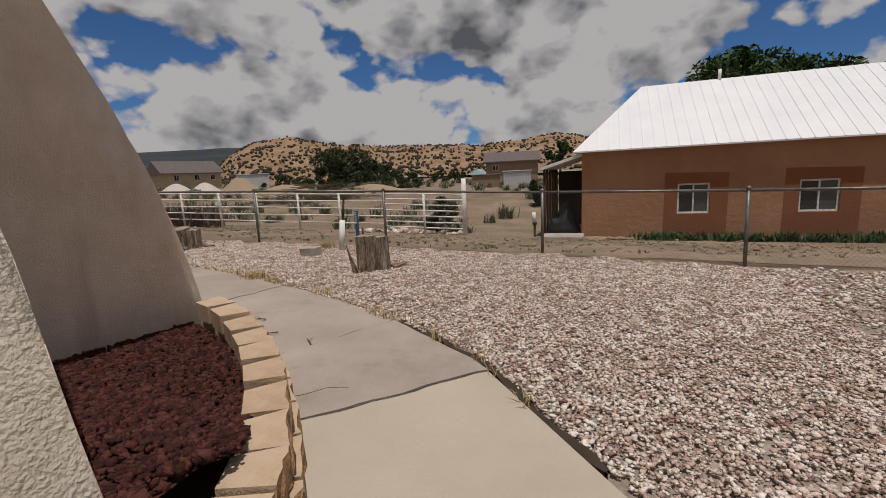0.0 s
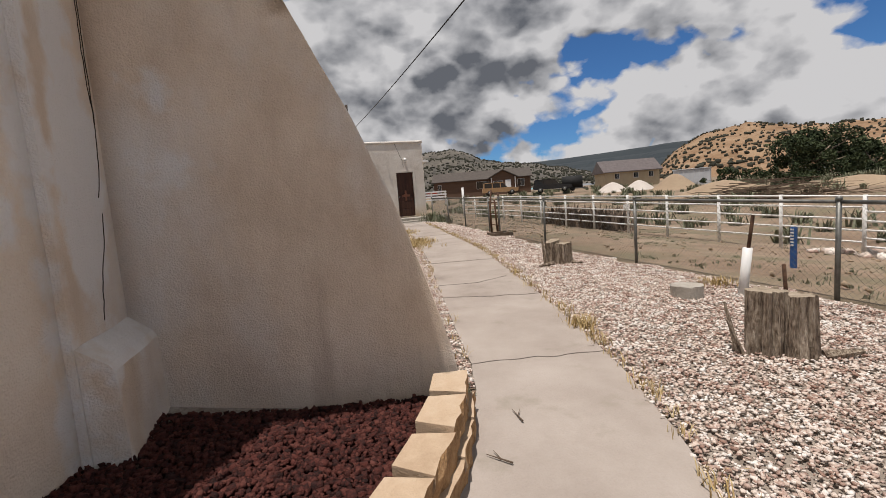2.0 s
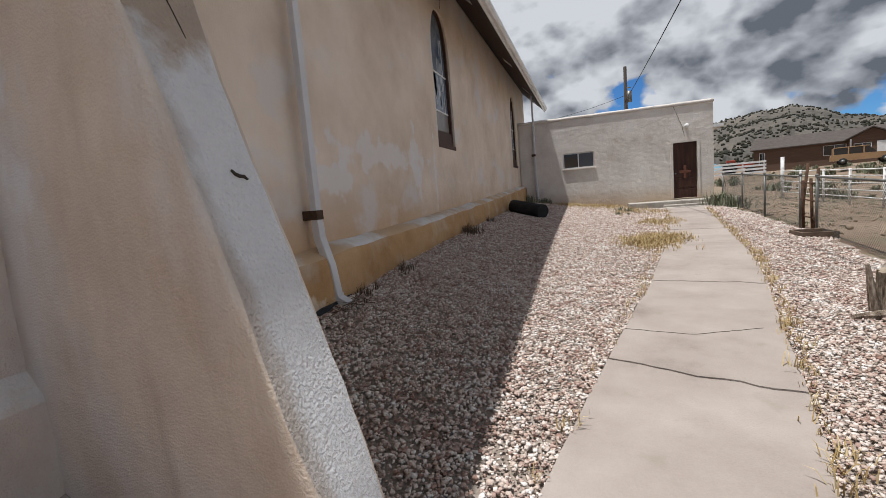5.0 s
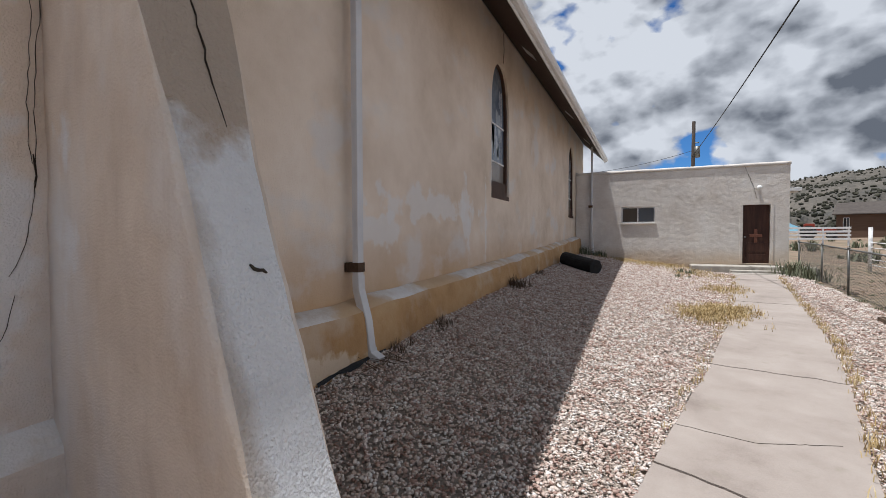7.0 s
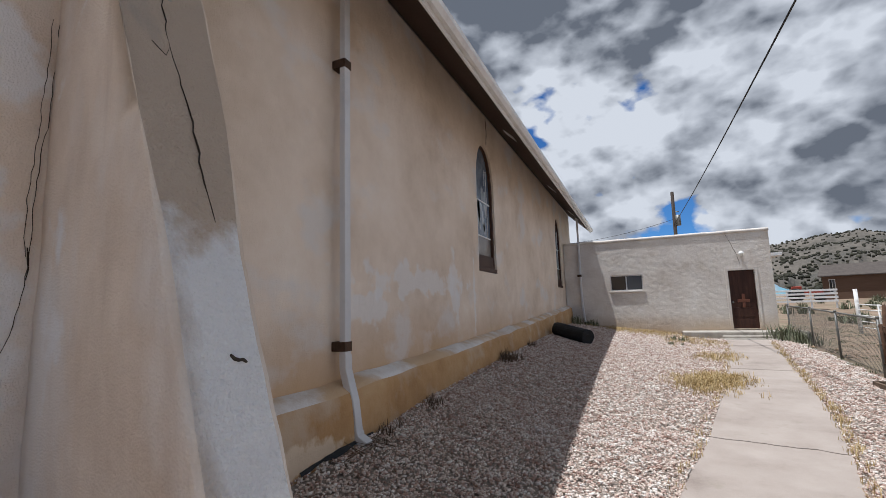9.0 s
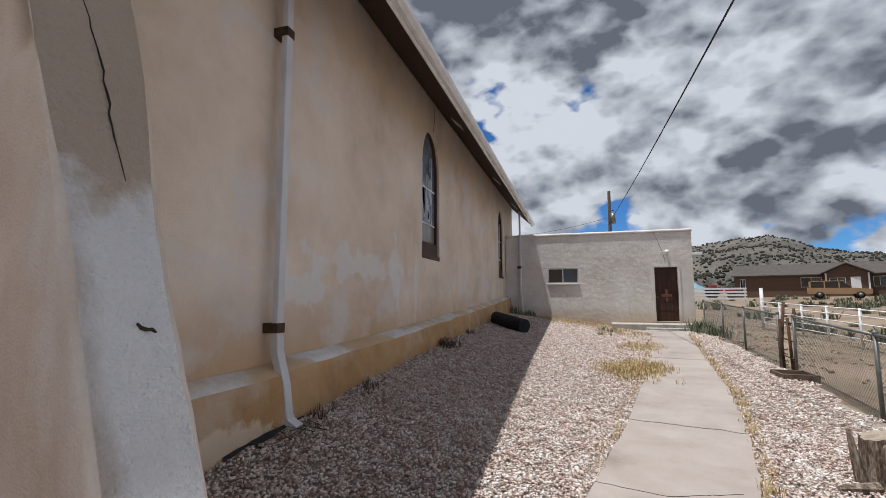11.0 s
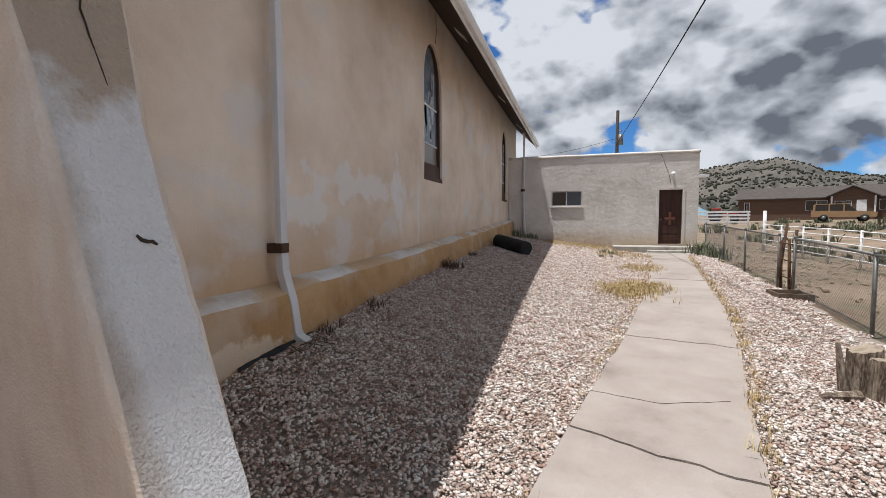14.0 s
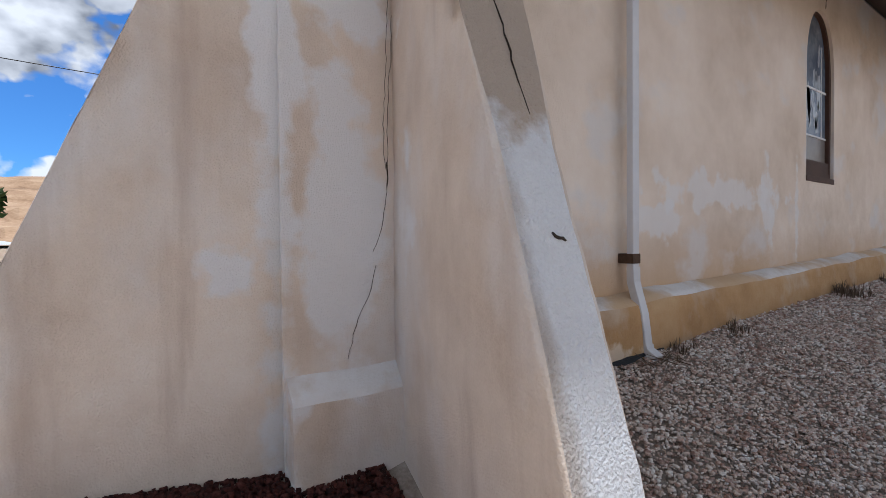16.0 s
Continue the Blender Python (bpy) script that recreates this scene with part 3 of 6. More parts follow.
def hull_faces(pts):
    bm = bmesh.new()
    for p in pts:
        bm.verts.new(p)
    bmesh.ops.convex_hull(bm, input=bm.verts)
    bm.verts.index_update()
    out = np.array([[v.index for v in f.verts] for f in bm.faces])
    bm.free()
    return out


ICO_F = hull_faces(ICO_V)


def scatter_stones(name, spots, sizes, mat, label, category, flat=0.6, seed=1):
    """Many angular stones in one mesh."""
    rng = np.random.default_rng(seed)
    n = len(spots)
    v = np.repeat(ICO_V[None], n, 0) * rng.uniform(0.5, 1.3, (n, 8, 3))
    v *= np.array([1, 1, 1]) * rng.uniform(0.6, 1.35, (n, 1, 3)) * np.array([1, 0.85, flat])
    ang, tilt = rng.uniform(0, 2 * np.pi, n), rng.normal(0, 0.35, n)
    c, s, ct, st = np.cos(ang), np.sin(ang), np.cos(tilt), np.sin(tilt)
    x, y, z = v[..., 0], v[..., 1], v[..., 2]
    y, z = y * ct[:, None] - z * st[:, None], y * st[:, None] + z * ct[:, None]
    x, y = x * c[:, None] - y * s[:, None], x * s[:, None] + y * c[:, None]
    v = np.stack([x, y, z], -1) * np.asarray(sizes)[:, None, None] + np.asarray(spots)[:, None]
    f = (ICO_F[None] + 8 * np.arange(n)[:, None, None]).reshape(-1, 3)
    me = bpy.data.meshes.new(name)
    me.vertices.add(n * 8)
    me.vertices.foreach_set("co", v.reshape(-1).astype(np.float32))
    me.loops.add(len(f) * 3)
    me.loops.foreach_set("vertex_index", f.reshape(-1).astype(np.int32))
    me.polygons.add(len(f))
    me.polygons.foreach_set("loop_start", np.arange(0, len(f) * 3, 3, dtype=np.int32))
    me.update(calc_edges=True)
    me.materials.append(mat)
    return tagged(new(name, me), label, category, kind="stuff")


def gravel_spots(count, bounds, lo, hi, inside, height, seed, lift=0.0):
    rng = np.random.default_rng(seed)
    spots, sizes = [], []
    x0, x1, y0, y1 = bounds
    while len(spots) < count:
        x, y = rng.uniform(x0, x1), rng.uniform(y0, y1)
        if inside(x, y):
            r = rng.uniform(lo, hi) * rng.choice((0.7, 1.0, 1.0, 1.25))
            spots.append((x, y, height(x, y) + r * 0.15 + lift + rng.uniform(0, 0.012)))
            sizes.append(r)
    return spots, sizes


near = gravel_spots(108000, (0.1, 7.0, -3.2, 8.0), 0.010, 0.0205, in_gravel, ground_z, 5)
mid = gravel_spots(66000, (0.1, 7.6, 8.0, 20.6), 0.012, 0.024, in_gravel, ground_z, 6)
back = gravel_spots(10000, (0.5, 7.0, -8, -3.2), 0.016, 0.031, in_gravel, ground_z, 7)
scatter_stones("gravel", near[0] + mid[0] + back[0], near[1] + mid[1] + back[1], STONE, "pale pinkish-white crushed gravel around the concrete path", "gravel", seed=3)
bed = gravel_spots(9000, (-0.4, 2.2, 0.15, 2.8), 0.013, 0.026, in_bed, bed_z, 8)
scatter_stones("lava_rock", bed[0], bed[1], LAVA, "dark red porous lava rocks in the planting bed", "rocks", flat=0.85, seed=4)

# ---- concrete path ----
pavement = thing("pavement", "cracked tan concrete path curving along the church", "path", kind="structure")
JOINTS = [(-1.6, -0.05), (0.52, -0.08), (1.28, 0.0), (2.92, -0.07), (5.12, -0.48), (6.78, -0.28), (7.95, -0.27), (9.4, -0.36), (11.3, -0.3), (13.3, -0.2), (15.6, 0.0), (17.8, 0.0), (20.15, 0.0)]


def slab_edge(y, slope, side):
    """A point of a joint: side 0 is the path's church side, 1 its gravel side. The joints stand square to the path where it bends."""
    bend = ramp(y, (-1.6, 0.5, 1.3, 2.6, 5), (-1.15, -0.85, -0.55, -0.25, 0))
    yy = y + side * (bend + slope)
    return Vector((path_left(yy) if side < 0.5 else path_right(yy), yy, 0))


for k in range(len(JOINTS) - 1):
    (ya, sa), (yb, sb) = JOINTS[k], JOINTS[k + 1]
    bm = bmesh.new()
    n, m = 7, 14
    ring = []
    for j in range(n + 1):
        f = j / n
        ga, gb = (0.016 if q == 5.12 else 0.007 if q in (0.52, 1.28) else 0.0018 for q in (ya, yb))
        y = ya + ga + (yb - ya - ga - gb) * f
        s = sa + (sb - sa) * f
        a, b = slab_edge(y, s, 0), slab_edge(y, s, 1)
        row = []
        for i in range(m + 1):
            p = a.lerp(b, i / m)
            ragged = 0.02 * noise.noise((p.x * 5, p.y * 5, 1))
            if j in (0, n):
                p.y += 0.05 * noise.noise((p.x * 5, (ya if j == 0 else yb) * 3, 0)) + 0.014 * noise.noise((p.x * 23, (ya if j == 0 else yb) * 3, 4))
            if i in (0, m):
                p.x += ragged
            p.z = path_z(p.y) + 0.012 + 0.004 * math.sin(k * 2.3)
            row.append(bm.verts.new(p))
        ring.append(row)
    for j in range(n):
        for i in range(m):
            bm.faces.new((ring[j][i], ring[j][i + 1], ring[j + 1][i + 1], ring[j + 1][i]))
    made = bmesh.ops.extrude_face_region(bm, geom=list(bm.faces))["geom"]
    for v in made:
        if isinstance(v, bmesh.types.BMVert):
            v.co.z -= 0.1
    part("slab", bm, CONCRETE_PALE if k == 0 else CONCRETE, pavement)

# ---- the church ----
church = thing("church", "cream stuccoed church with sloping buttresses and dark brown eaves", "church")


def roof_under(x):
    return 6.0 - 0.95 * x


W1 = lancet(9.95, 11.15, 2.5, 4.1, 5.22)
W2 = lancet(19.3, 20.5, 2.45, 4.05, 5.2)
outer = [(3.0, -0.3)] + [(y, -0.3) for y in (12, 23.5)] + [(23.5, 5.98), (12, 5.98), (3.0, 5.98)]
block("corner_wall", (-0.45, 0.0, 2.03, 2.998, -0.3, 5.98), STUCCO, church, "patched whitish stucco wall", 0)
part("nave_wall", wall_panel(outer, (W1, W2), lambda u, v, w: Vector((-w, u, v)), 0.45), WALL_STUCCO, church, "aged cream stucco wall with ochre splash stains")
gable = [(-9.0, -0.3), (-0.46, -0.3), (-0.46, 5.98), (-4.5, 10.2), (-9.0, 5.98)]
part("facade_wall", wall_panel(gable, (), lambda u, v, w: Vector((u, 2.03 + w, v)), 0.45), STUCCO, church)
part("far_wall", wall_panel([(-8.95, -0.3), (-0.46, -0.3), (-0.46, 5.98), (-4.5, 10.2), (-8.95, 5.98)], (), lambda u, v, w: Vector((u, 23.05 + w, v)), 0.45), STUCCO, church)
block("west_wall", (-9.0, -8.55, 2.5, 23.0, -0.3, 5.98), STUCCO, church)

for side, name in ((1, "roof_east"), (-1, "roof_west")):
    bm = bmesh.new()
    a = [(-4.5, roof_under(-4.5) + 0.06), (0.95, roof_under(0.95) + 0.06), (0.95, roof_under(0.95) + 0.18), (-4.5, roof_under(-4.5) + 0.2)]
    rows = [[bm.verts.new((x if side > 0 else -9.0 - x, y, z)) for x, z in a] for y in (1.68, 23.75)]
    for i in range(4):
        bm.faces.new((rows[0][i], rows[0][(i + 1) % 4], rows[1][(i + 1) % 4], rows[1][i]))
    bm.faces.new(rows[0]), bm.faces.new(rows[1][::-1])
    part(name, bm, ROOF_METAL, church)
bm = bmesh.new()
rows = [[bm.verts.new((x, y, z)) for x, z in ((0.003, roof_under(0.003)), (0.93, roof_under(0.93)), (0.93, roof_under(0.93) + 0.05), (0.003, roof_under(0.003) + 0.05))] for y in (1.7, 23.7)]
for i in range(4):
    bm.faces.new((rows[0][i], rows[0][(i + 1) % 4], rows[1][(i + 1) % 4], rows[1][i]))
bm.faces.new(rows[0]), bm.faces.new(rows[1][::-1])
part("soffit", bm, SOFFIT, church, "dark brown sloping board soffit")
block("fascia", (0.935, 0.965, 1.66, 23.76, 5.06, 5.25), WHITE_PAINT, church, "white fascia board", 0.005)
bm = bmesh.new()
prof = [(x - 0.27, z) for x, z in ((1.24, 5.24), (1.24, 5.12), (1.30, 5.11), (1.345, 5.16), (1.345, 5.24), (1.33, 5.24), (1.33, 5.17), (1.295, 5.13), (1.252, 5.135), (1.252, 5.24))]
rows = [[bm.verts.new((x, y, z)) for x, z in prof] for y in (2.3, 23.76)]
for i in range(len(prof)):
    k = (i + 1) % len(prof)
    bm.faces.new((rows[0][i], rows[0][k], rows[1][k], rows[1][i]))
part("gutter", bm, WHITE_PAINT, church, "white metal gutter")


def soffit_vent(y):
    x, dx, dy = 0.5, 0.11, 0.16
    bm = bmesh.new()
    for u0, u1, v0, v1 in ((-dx, dx, -dy, -dy + 0.03), (-dx, dx, dy - 0.03, dy), (-dx, -dx + 0.03, -dy, dy), (dx - 0.03, dx, -dy, dy)) + tuple((-dx, dx, -dy + 0.07 * k - 0.006, -dy + 0.07 * k + 0.016) for k in range(1, 5)):
        vs = []
        for lift in (0.004, 0.02):
            vs.append([bm.verts.new((x + u, y + v, roof_under(x + u) - lift)) for u, v in ((u0, v0), (u1, v0), (u1, v1), (u0, v1))])
        for i in range(4):
            bm.faces.new((vs[0][i], vs[0][(i + 1) % 4], vs[1][(i + 1) % 4], vs[1][i]))
        bm.faces.new(vs[1])
    part("soffit_vent", bm, GREY_PAINT, church, "small grey slatted vent")


for y in (5.6, 10.95, 16.2, 20.6, 22.9):
    soffit_vent(y)


def tapered(name, rings, mats, label, cuts=5):
    """A battered mass from rings of corners; a face between corners 1 and 2 is the outer slope. Its faces are cut up and pressed slightly uneven."""
    bm = bmesh.new()
    vs = [[bm.verts.new(p) for p in r] for r in rings]
    n = len(vs[0])
    for a, b in zip(vs, vs[1:]):
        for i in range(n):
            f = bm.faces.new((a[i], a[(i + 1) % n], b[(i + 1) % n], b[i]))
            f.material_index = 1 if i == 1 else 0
    bm.faces.new(vs[-1])
    bm.faces.new(vs[0][::-1])
    sharp = [e for e in bm.edges if len(e.link_faces) == 2 and abs(e.verts[0].co.z - e.verts[1].co.z) > 0.3 and {f.material_index for f in e.link_faces} == {0, 1}]
    bmesh.ops.bevel(bm, geom=sharp, offset=0.03, segments=3, affect="EDGES", profile=0.5)
    bmesh.ops.subdivide_edges(bm, edges=list(bm.edges), cuts=cuts, use_grid_fill=True)
    bmesh.ops.recalc_face_normals(bm, faces=bm.faces)
    for v in bm.verts:
        v.co += v.normal * (0.012 * noise.noise(v.co * 2.2) + 0.005 * noise.noise(v.co * 9))
    return part(name, bm, mats, church, label, smooth=True)


SLOPE = ((-0.2, 2.14), (0.3, 2.03), (0.8, 1.88), (1.4, 1.69), (2.06, 1.42), (2.6, 1.16), (3.8, 0.57), (4.9, 0.05))


def side_south(x):
    return ramp(x, (0, 1.1, 1.65, 2.1), (2.78, 2.53, 2.39, 2.4))


def side_north(x):
    return ramp(x, (0, 0.6, 1.05, 1.45, 1.75, 2.1), (3.5, 3.18, 2.99, 2.8, 2.72, 2.72))


rings = []
for z, x in SLOPE:
    rings.append([(-0.1, side_south(0) + 0.02, z), (x, side_south(x), z), (x, side_north(x), z), (-0.1, side_north(0), z)])
tapered("side_buttress", rings, (STUCCO, WHITE_STUCCO), "sloping buttress, white rough stucco on its outer face")
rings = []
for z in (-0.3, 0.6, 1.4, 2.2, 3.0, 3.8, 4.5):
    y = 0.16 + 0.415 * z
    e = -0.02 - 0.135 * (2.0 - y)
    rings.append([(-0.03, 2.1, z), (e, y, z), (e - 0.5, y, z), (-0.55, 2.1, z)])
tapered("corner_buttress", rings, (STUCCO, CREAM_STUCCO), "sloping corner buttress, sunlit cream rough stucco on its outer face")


def plinth(name, y0, y1, z0, z1, x, floor):
    """The low swelling foot of the wall, its top worn white and uneven."""
    n = max(4, int((y1 - y0) / 0.22))
    bm = bmesh.new()
    rows = []
    for j in range(n + 1):
        y = y0 + (y1 - y0) * j / n
        top = z0 + (z1 - z0) * (j / n) ** 1.25 + 0.035 * noise.noise((0, y * 1.3, 5))
        out = x + 0.03 * noise.noise((3, y * 0.8, 1))
        rows.append([bm.verts.new(p) for p in ((0.002, y, top + 0.07), (out * 0.55, y, top + 0.035), (out * 0.92, y, top - 0.02), (out, y, top - 0.08), (out + 0.02, y, (top + floor(y)) / 2), (out + 0.05, y, floor(y) - 0.3), (0.002, y, floor(y) - 0.3))])
    for j in range(n):
        for i in range(6):
            f = bm.faces.new((rows[j][i], rows[j][i + 1], rows[j + 1][i + 1], rows[j + 1][i]))
            f.material_index = 1 if i < 2 else 0
    bm.faces.new(rows[0]), bm.faces.new(rows[-1][::-1])
    return part(name, bm, (PLINTH_STUCCO, PLINTH_TOP), church, "ochre stained plinth with a worn white top", smooth=True)


plinth("plinth", 3.45, 21.1, 0.92, 1.6, 0.23, lambda y: ground_z(0.2, y))
bm = bmesh.new()
rows = []
for j in range(9):
    y = 2.04 + 0.74 * j / 8
    d = 0.012 * noise.noise((y * 3, 0, 4))
    rows.append([bm.verts.new(p) for p in ((0.002, y, 0.74 + d), (0.13 + d, y, 0.64 + d), (0.155, y, 0.60 + d), (0.17 + d, y, 0.0), (0.002, y, 0.0))])
for r0, r1 in zip(rows, rows[1:]):
    for i in range(4):
        bm.faces.new((r0[i], r0[i + 1], r1[i + 1], r1[i])).material_index = 1 if i < 2 else 0
bm.faces.new(rows[0]), bm.faces.new(rows[-1][::-1])
part("short_plinth", bm, (STUCCO, WHITE_PLASTER), church, "short plinth with a sloping white top")


def lancet_window(ring, base):
    """Stained pointed window set back in the wall."""
    mid = sum(u for u, _ in ring) / len(ring)
    cv = sum(v for _, v in ring) / len(ring)
    win = thing("lancet_window", "tall pointed stained glass window in dark brown frame", "window")
    win.parent = church
    del win["category"]

    def shrink(f, g):
        return [(mid + (u - mid) * f, cv + (v - cv) * g) for u, v in ring]

    part("window_frame", wall_panel(ring, (shrink(0.87, 0.945),), lambda u, v, w: Vector((-0.045 - w, u, v)), 0.08), FRAME_BROWN, win, "dark brown wooden frame")
    inner = shrink(0.875, 0.95)
    low, high = min(v for _, v in inner), max(v for _, v in inner)

    def band(name, a, b, mat, depth):
        pts = [(u, v) for u, v in inner if a < v < b]
        us = [u for u, _ in inner]
        u0, u1 = min(us), max(us)
        if b >= high:
            pts = [(u0, a)] + [p for p in inner if p[1] > a] + [(u1, a)]
        else:
            pts = [(u0, a), (u0, b), (u1, b), (u1, a)]
        part(name, wall_panel(pts, (), lambda u, v, w: Vector((-depth - w, u, v)), 0.012), mat, win)

    band("glass_pane", low + 0.2, low + 0.62, STAIN_TAN, 0.10)
    block("bottom_rail", (-0.12, -0.05, min(u for u, _ in inner), max(u for u, _ in inner), low - 0.02, low + 0.2), FRAME_BROWN, win, "broad dark brown bottom rail", 0.01)
    band("glass_pane", low + 0.63, low + 1.38, STAIN_BLUE, 0.10)
    band("glass_pane", low + 1.39, high, STAIN_BLUE, 0.10)
    bm = bmesh.new()
    u0, u1 = min(u for u, _ in inner), max(u for u, _ in inner)
    box(bm, -0.1, -0.085, u0, u1, low + 1.37, low + 1.40)
    box(bm, -0.1, -0.085, u0, u1, low + 0.6, low + 0.625)
    box(bm, -0.1, -0.088, u0 + 0.2, u0 + 0.212, low, low + 1.9)
    box(bm, -0.1, -0.088, u1 - 0.2, u1 - 0.188, low + 0.6, high - 0.45)
    part("glazing_bar", bm, WHITE_PAINT, win, "thin pale glazing bars")
    for k in range(22):
        rng = random.Random(k * 7 + base)
        bm = bmesh.new()
        a, r = rng.uniform(0, 6.28), rng.uniform(0.06, 0.17)
        cu, cz = mid + rng.uniform(-0.24, 0.24), low + rng.uniform(0.7, 1.3) if k < 16 else low + rng.uniform(1.5, 2.1)
        ring2 = [(cu + r * math.cos(a + i) * 0.5, cz + r * 1.4 * math.sin(a + i)) for i in (0, 1.0, 2.1, 3.3, 4.6)]
        part("glass_piece", wall_panel(ring2, (), lambda u, v, w: Vector((-0.096 - w, u, v)), 0.004), STAIN_WHITE, win, "pale opal glass")
    block("window_sill", (-0.3, 0.012, mid - 0.6, mid + 0.6, low - 0.16, low - 0.07), FRAME_BROWN, win, "dark brown sill", 0.01)
    # near-black sheet behind the glass; its colour stands in for the room's shade
    part("unlit_room_sheet", wall_panel(shrink(1.05, 1.03), (), lambda u, v, w: Vector((-0.46 - w, u, v)), 0.02), CRACK_AND_UNLIT, win)


lancet_window(W1, 1)
lancet_window(W2, 2)


def square_pipe(points, w, d):
    """A square pipe bent through some points."""
    bm = bmesh.new()
    rows = []
    for i, p in enumerate(points):
        a, b = Vector(points[max(i - 1, 0)]), Vector(points[min(i + 1, len(points) - 1)])
        way = (b - a).normalized()
        u = Vector((0, 1, 0))
        v = way.cross(u).normalized()
        rows.append([bm.verts.new(Vector(p) + u * su * w + v * sv * d) for su, sv in ((-1, -1), (1, -1), (1, 1), (-1, 1))])
    for r0, r1 in zip(rows, rows[1:]):
        for i in range(4):
            bm.faces.new((r0[i], r0[(i + 1) % 4], r1[(i + 1) % 4], r1[i]))
    bm.faces.new(rows[0]), bm.faces.new(rows[-1][::-1])
    bmesh.ops.bevel(bm, geom=[e for e in bm.edges if abs(e.verts[0].co.z - e.verts[1].co.z) > 0.05], offset=0.006, segments=1, affect="EDGES")
    return bm


def downspout(name, x, y, top, foot, out, straps):
    ds = thing(name, "white square metal downspout with rusty straps", "downspout")
    part("pipe", square_pipe([(x, y, top), (x, y, foot + 0.7)], 0.05, 0.036), GREY_PAINT, ds)
    part("lower_pipe", square_pipe([(x + 0.003, y, foot + 0.85), (x + 0.008, y, foot + 0.7), (x + out * 0.7, y + 0.005, foot + 0.4), (x + out, y + 0.012, foot + 0.07)], 0.055, 0.041), GREY_PAINT, ds)
    part("outlet", square_pipe([(x + out, y + 0.012, foot + 0.1), (x + out + 0.02, y + 0.015, foot + 0.05), (x + out + 0.11, y + 0.03, foot - 0.01)], 0.058, 0.044), GREY_PAINT, ds)
    for z in straps:
        block("strap", (x - 0.125, x + 0.042, y - 0.06, y + 0.06, z - 0.048, z + 0.048), STRAP, ds, "rusty metal strap", 0.004)
    return ds


downspout("downspout", 0.13, 5.3, 5.85, 0.44, 0.13, (1.37, 4.4))
downspout("downspout", 0.66, 21.07, 5.36, 0.95, 0.05, (2.9,))

# ---- the flat-roofed annex ----
annex = thing("annex", "low pale stuccoed annex with a dark door and slider window", "building")
part("front_wall", wall_panel([(0.02, -0.2), (7.36, -0.2), (7.36, 4.25), (0.02, 4.3)], ([(1.81, 2.2), (3.04, 2.2), (3.04, 2.83), (1.81, 2.83)], [(5.92, 0.66), (6.84, 0.66), (6.84, 2.84), (5.92, 2.84)]), lambda u, v, w: Vector((u, 21.12 + w, v)), 0.4), ANNEX_STUCCO, annex, "pale stucco front wall")
block("side_wall", (6.96, 7.355, 21.525, 29, -0.2, 4.22), ANNEX_STUCCO, annex, bevel=0.03)
block("inner_wall", (0.02, 0.4, 23.8, 29, -0.2, 4.22), ANNEX_STUCCO, annex)
block("back_wall", (0.02, 7.355, 29.005, 29.4, -0.2, 4.22), ANNEX_STUCCO, annex)
block("flat_roof", (0.02, 6.95, 21.53, 29.0, 3.9, 4.05), STEP_CONCRETE, annex)
bm = bmesh.new()
rows = []
for j in range(40):
    x = 0.01 + 7.37 * j / 39
    s = 0.018 * noise.noise((x * 1.5, 0, 9))
    rows.append([bm.verts.new((x, y, z + s)) for y, z in ((21.085, 4.2), (21.085, 4.27), (21.12, 4.315), (21.45, 4.32), (21.54, 4.28), (21.54, 4.2))])
for a, b in zip(rows, rows[1:]):
    for i in range(5):
        bm.faces.new((a[i], a[i + 1], b[i + 1], b[i]))
    bm.faces.new((a[5], a[0], b[0], b[5]))
bm.faces.new(rows[0]), bm.faces.new(rows[-1][::-1])
part("parapet_cap", bm, ANNEX_STUCCO, annex, "rounded worn stucco parapet", smooth=True)
block("side_eave", (7.36, 7.92, 22.0, 28.8, 3.32, 3.44), WHITE_PAINT, annex, "white side eave", 0.01)
win = thing("slider_window", "aluminium two-pane slider window", "window")
win.parent = annex
del win["category"]
part("window_frame", wall_panel([(1.812, 2.202), (3.038, 2.202), (3.038, 2.828), (1.812, 2.828)], ([(1.85, 2.24), (2.40, 2.24), (2.40, 2.79), (1.85, 2.79)], [(2.44, 2.24), (3.0, 2.24), (3.0, 2.79), (2.44, 2.79)]), lambda u, v, w: Vector((u, 21.2 + w, v)), 0.06), GREY_PAINT, win)
block("pane", (1.845, 2.405, 21.225, 21.235, 2.235, 2.795), GLASS, win, "dark glass pane", 0)
block("pane", (2.435, 3.005, 21.225, 21.235, 2.235, 2.795), GLASS_GREY, win, "grey curtained glass pane", 0)
block("window_sill", (1.76, 3.09, 21.06, 21.2, 2.13, 2.197), ANNEX_STUCCO, win, bevel=0.015)
door = thing("door", "closed dark brown wooden door with a reddish cross", "door")
door.parent = annex
del door["category"]
part("door_frame", wall_panel([(5.87, 0.62), (6.89, 0.62), (6.89, 2.89), (5.87, 2.89)], ([(5.96, 0.62), (6.80, 0.62), (6.80, 2.80), (5.96, 2.80)],), lambda u, v, w: Vector((u, 21.09 + w, v)), 0.15), ANNEX_STUCCO, door, "pale painted door frame")
block("door_leaf", (5.965, 6.795, 21.22, 21.27, 0.66, 2.795), DOOR_WOOD, door, "dark brown wooden leaf", 0.006)
for z0, z1 in ((0.78, 1.0), (1.08, 1.42)):
    block("door_panel", (6.08, 6.68, 21.2, 21.219, z0, z1), DOOR_WOOD, door, bevel=0.012)
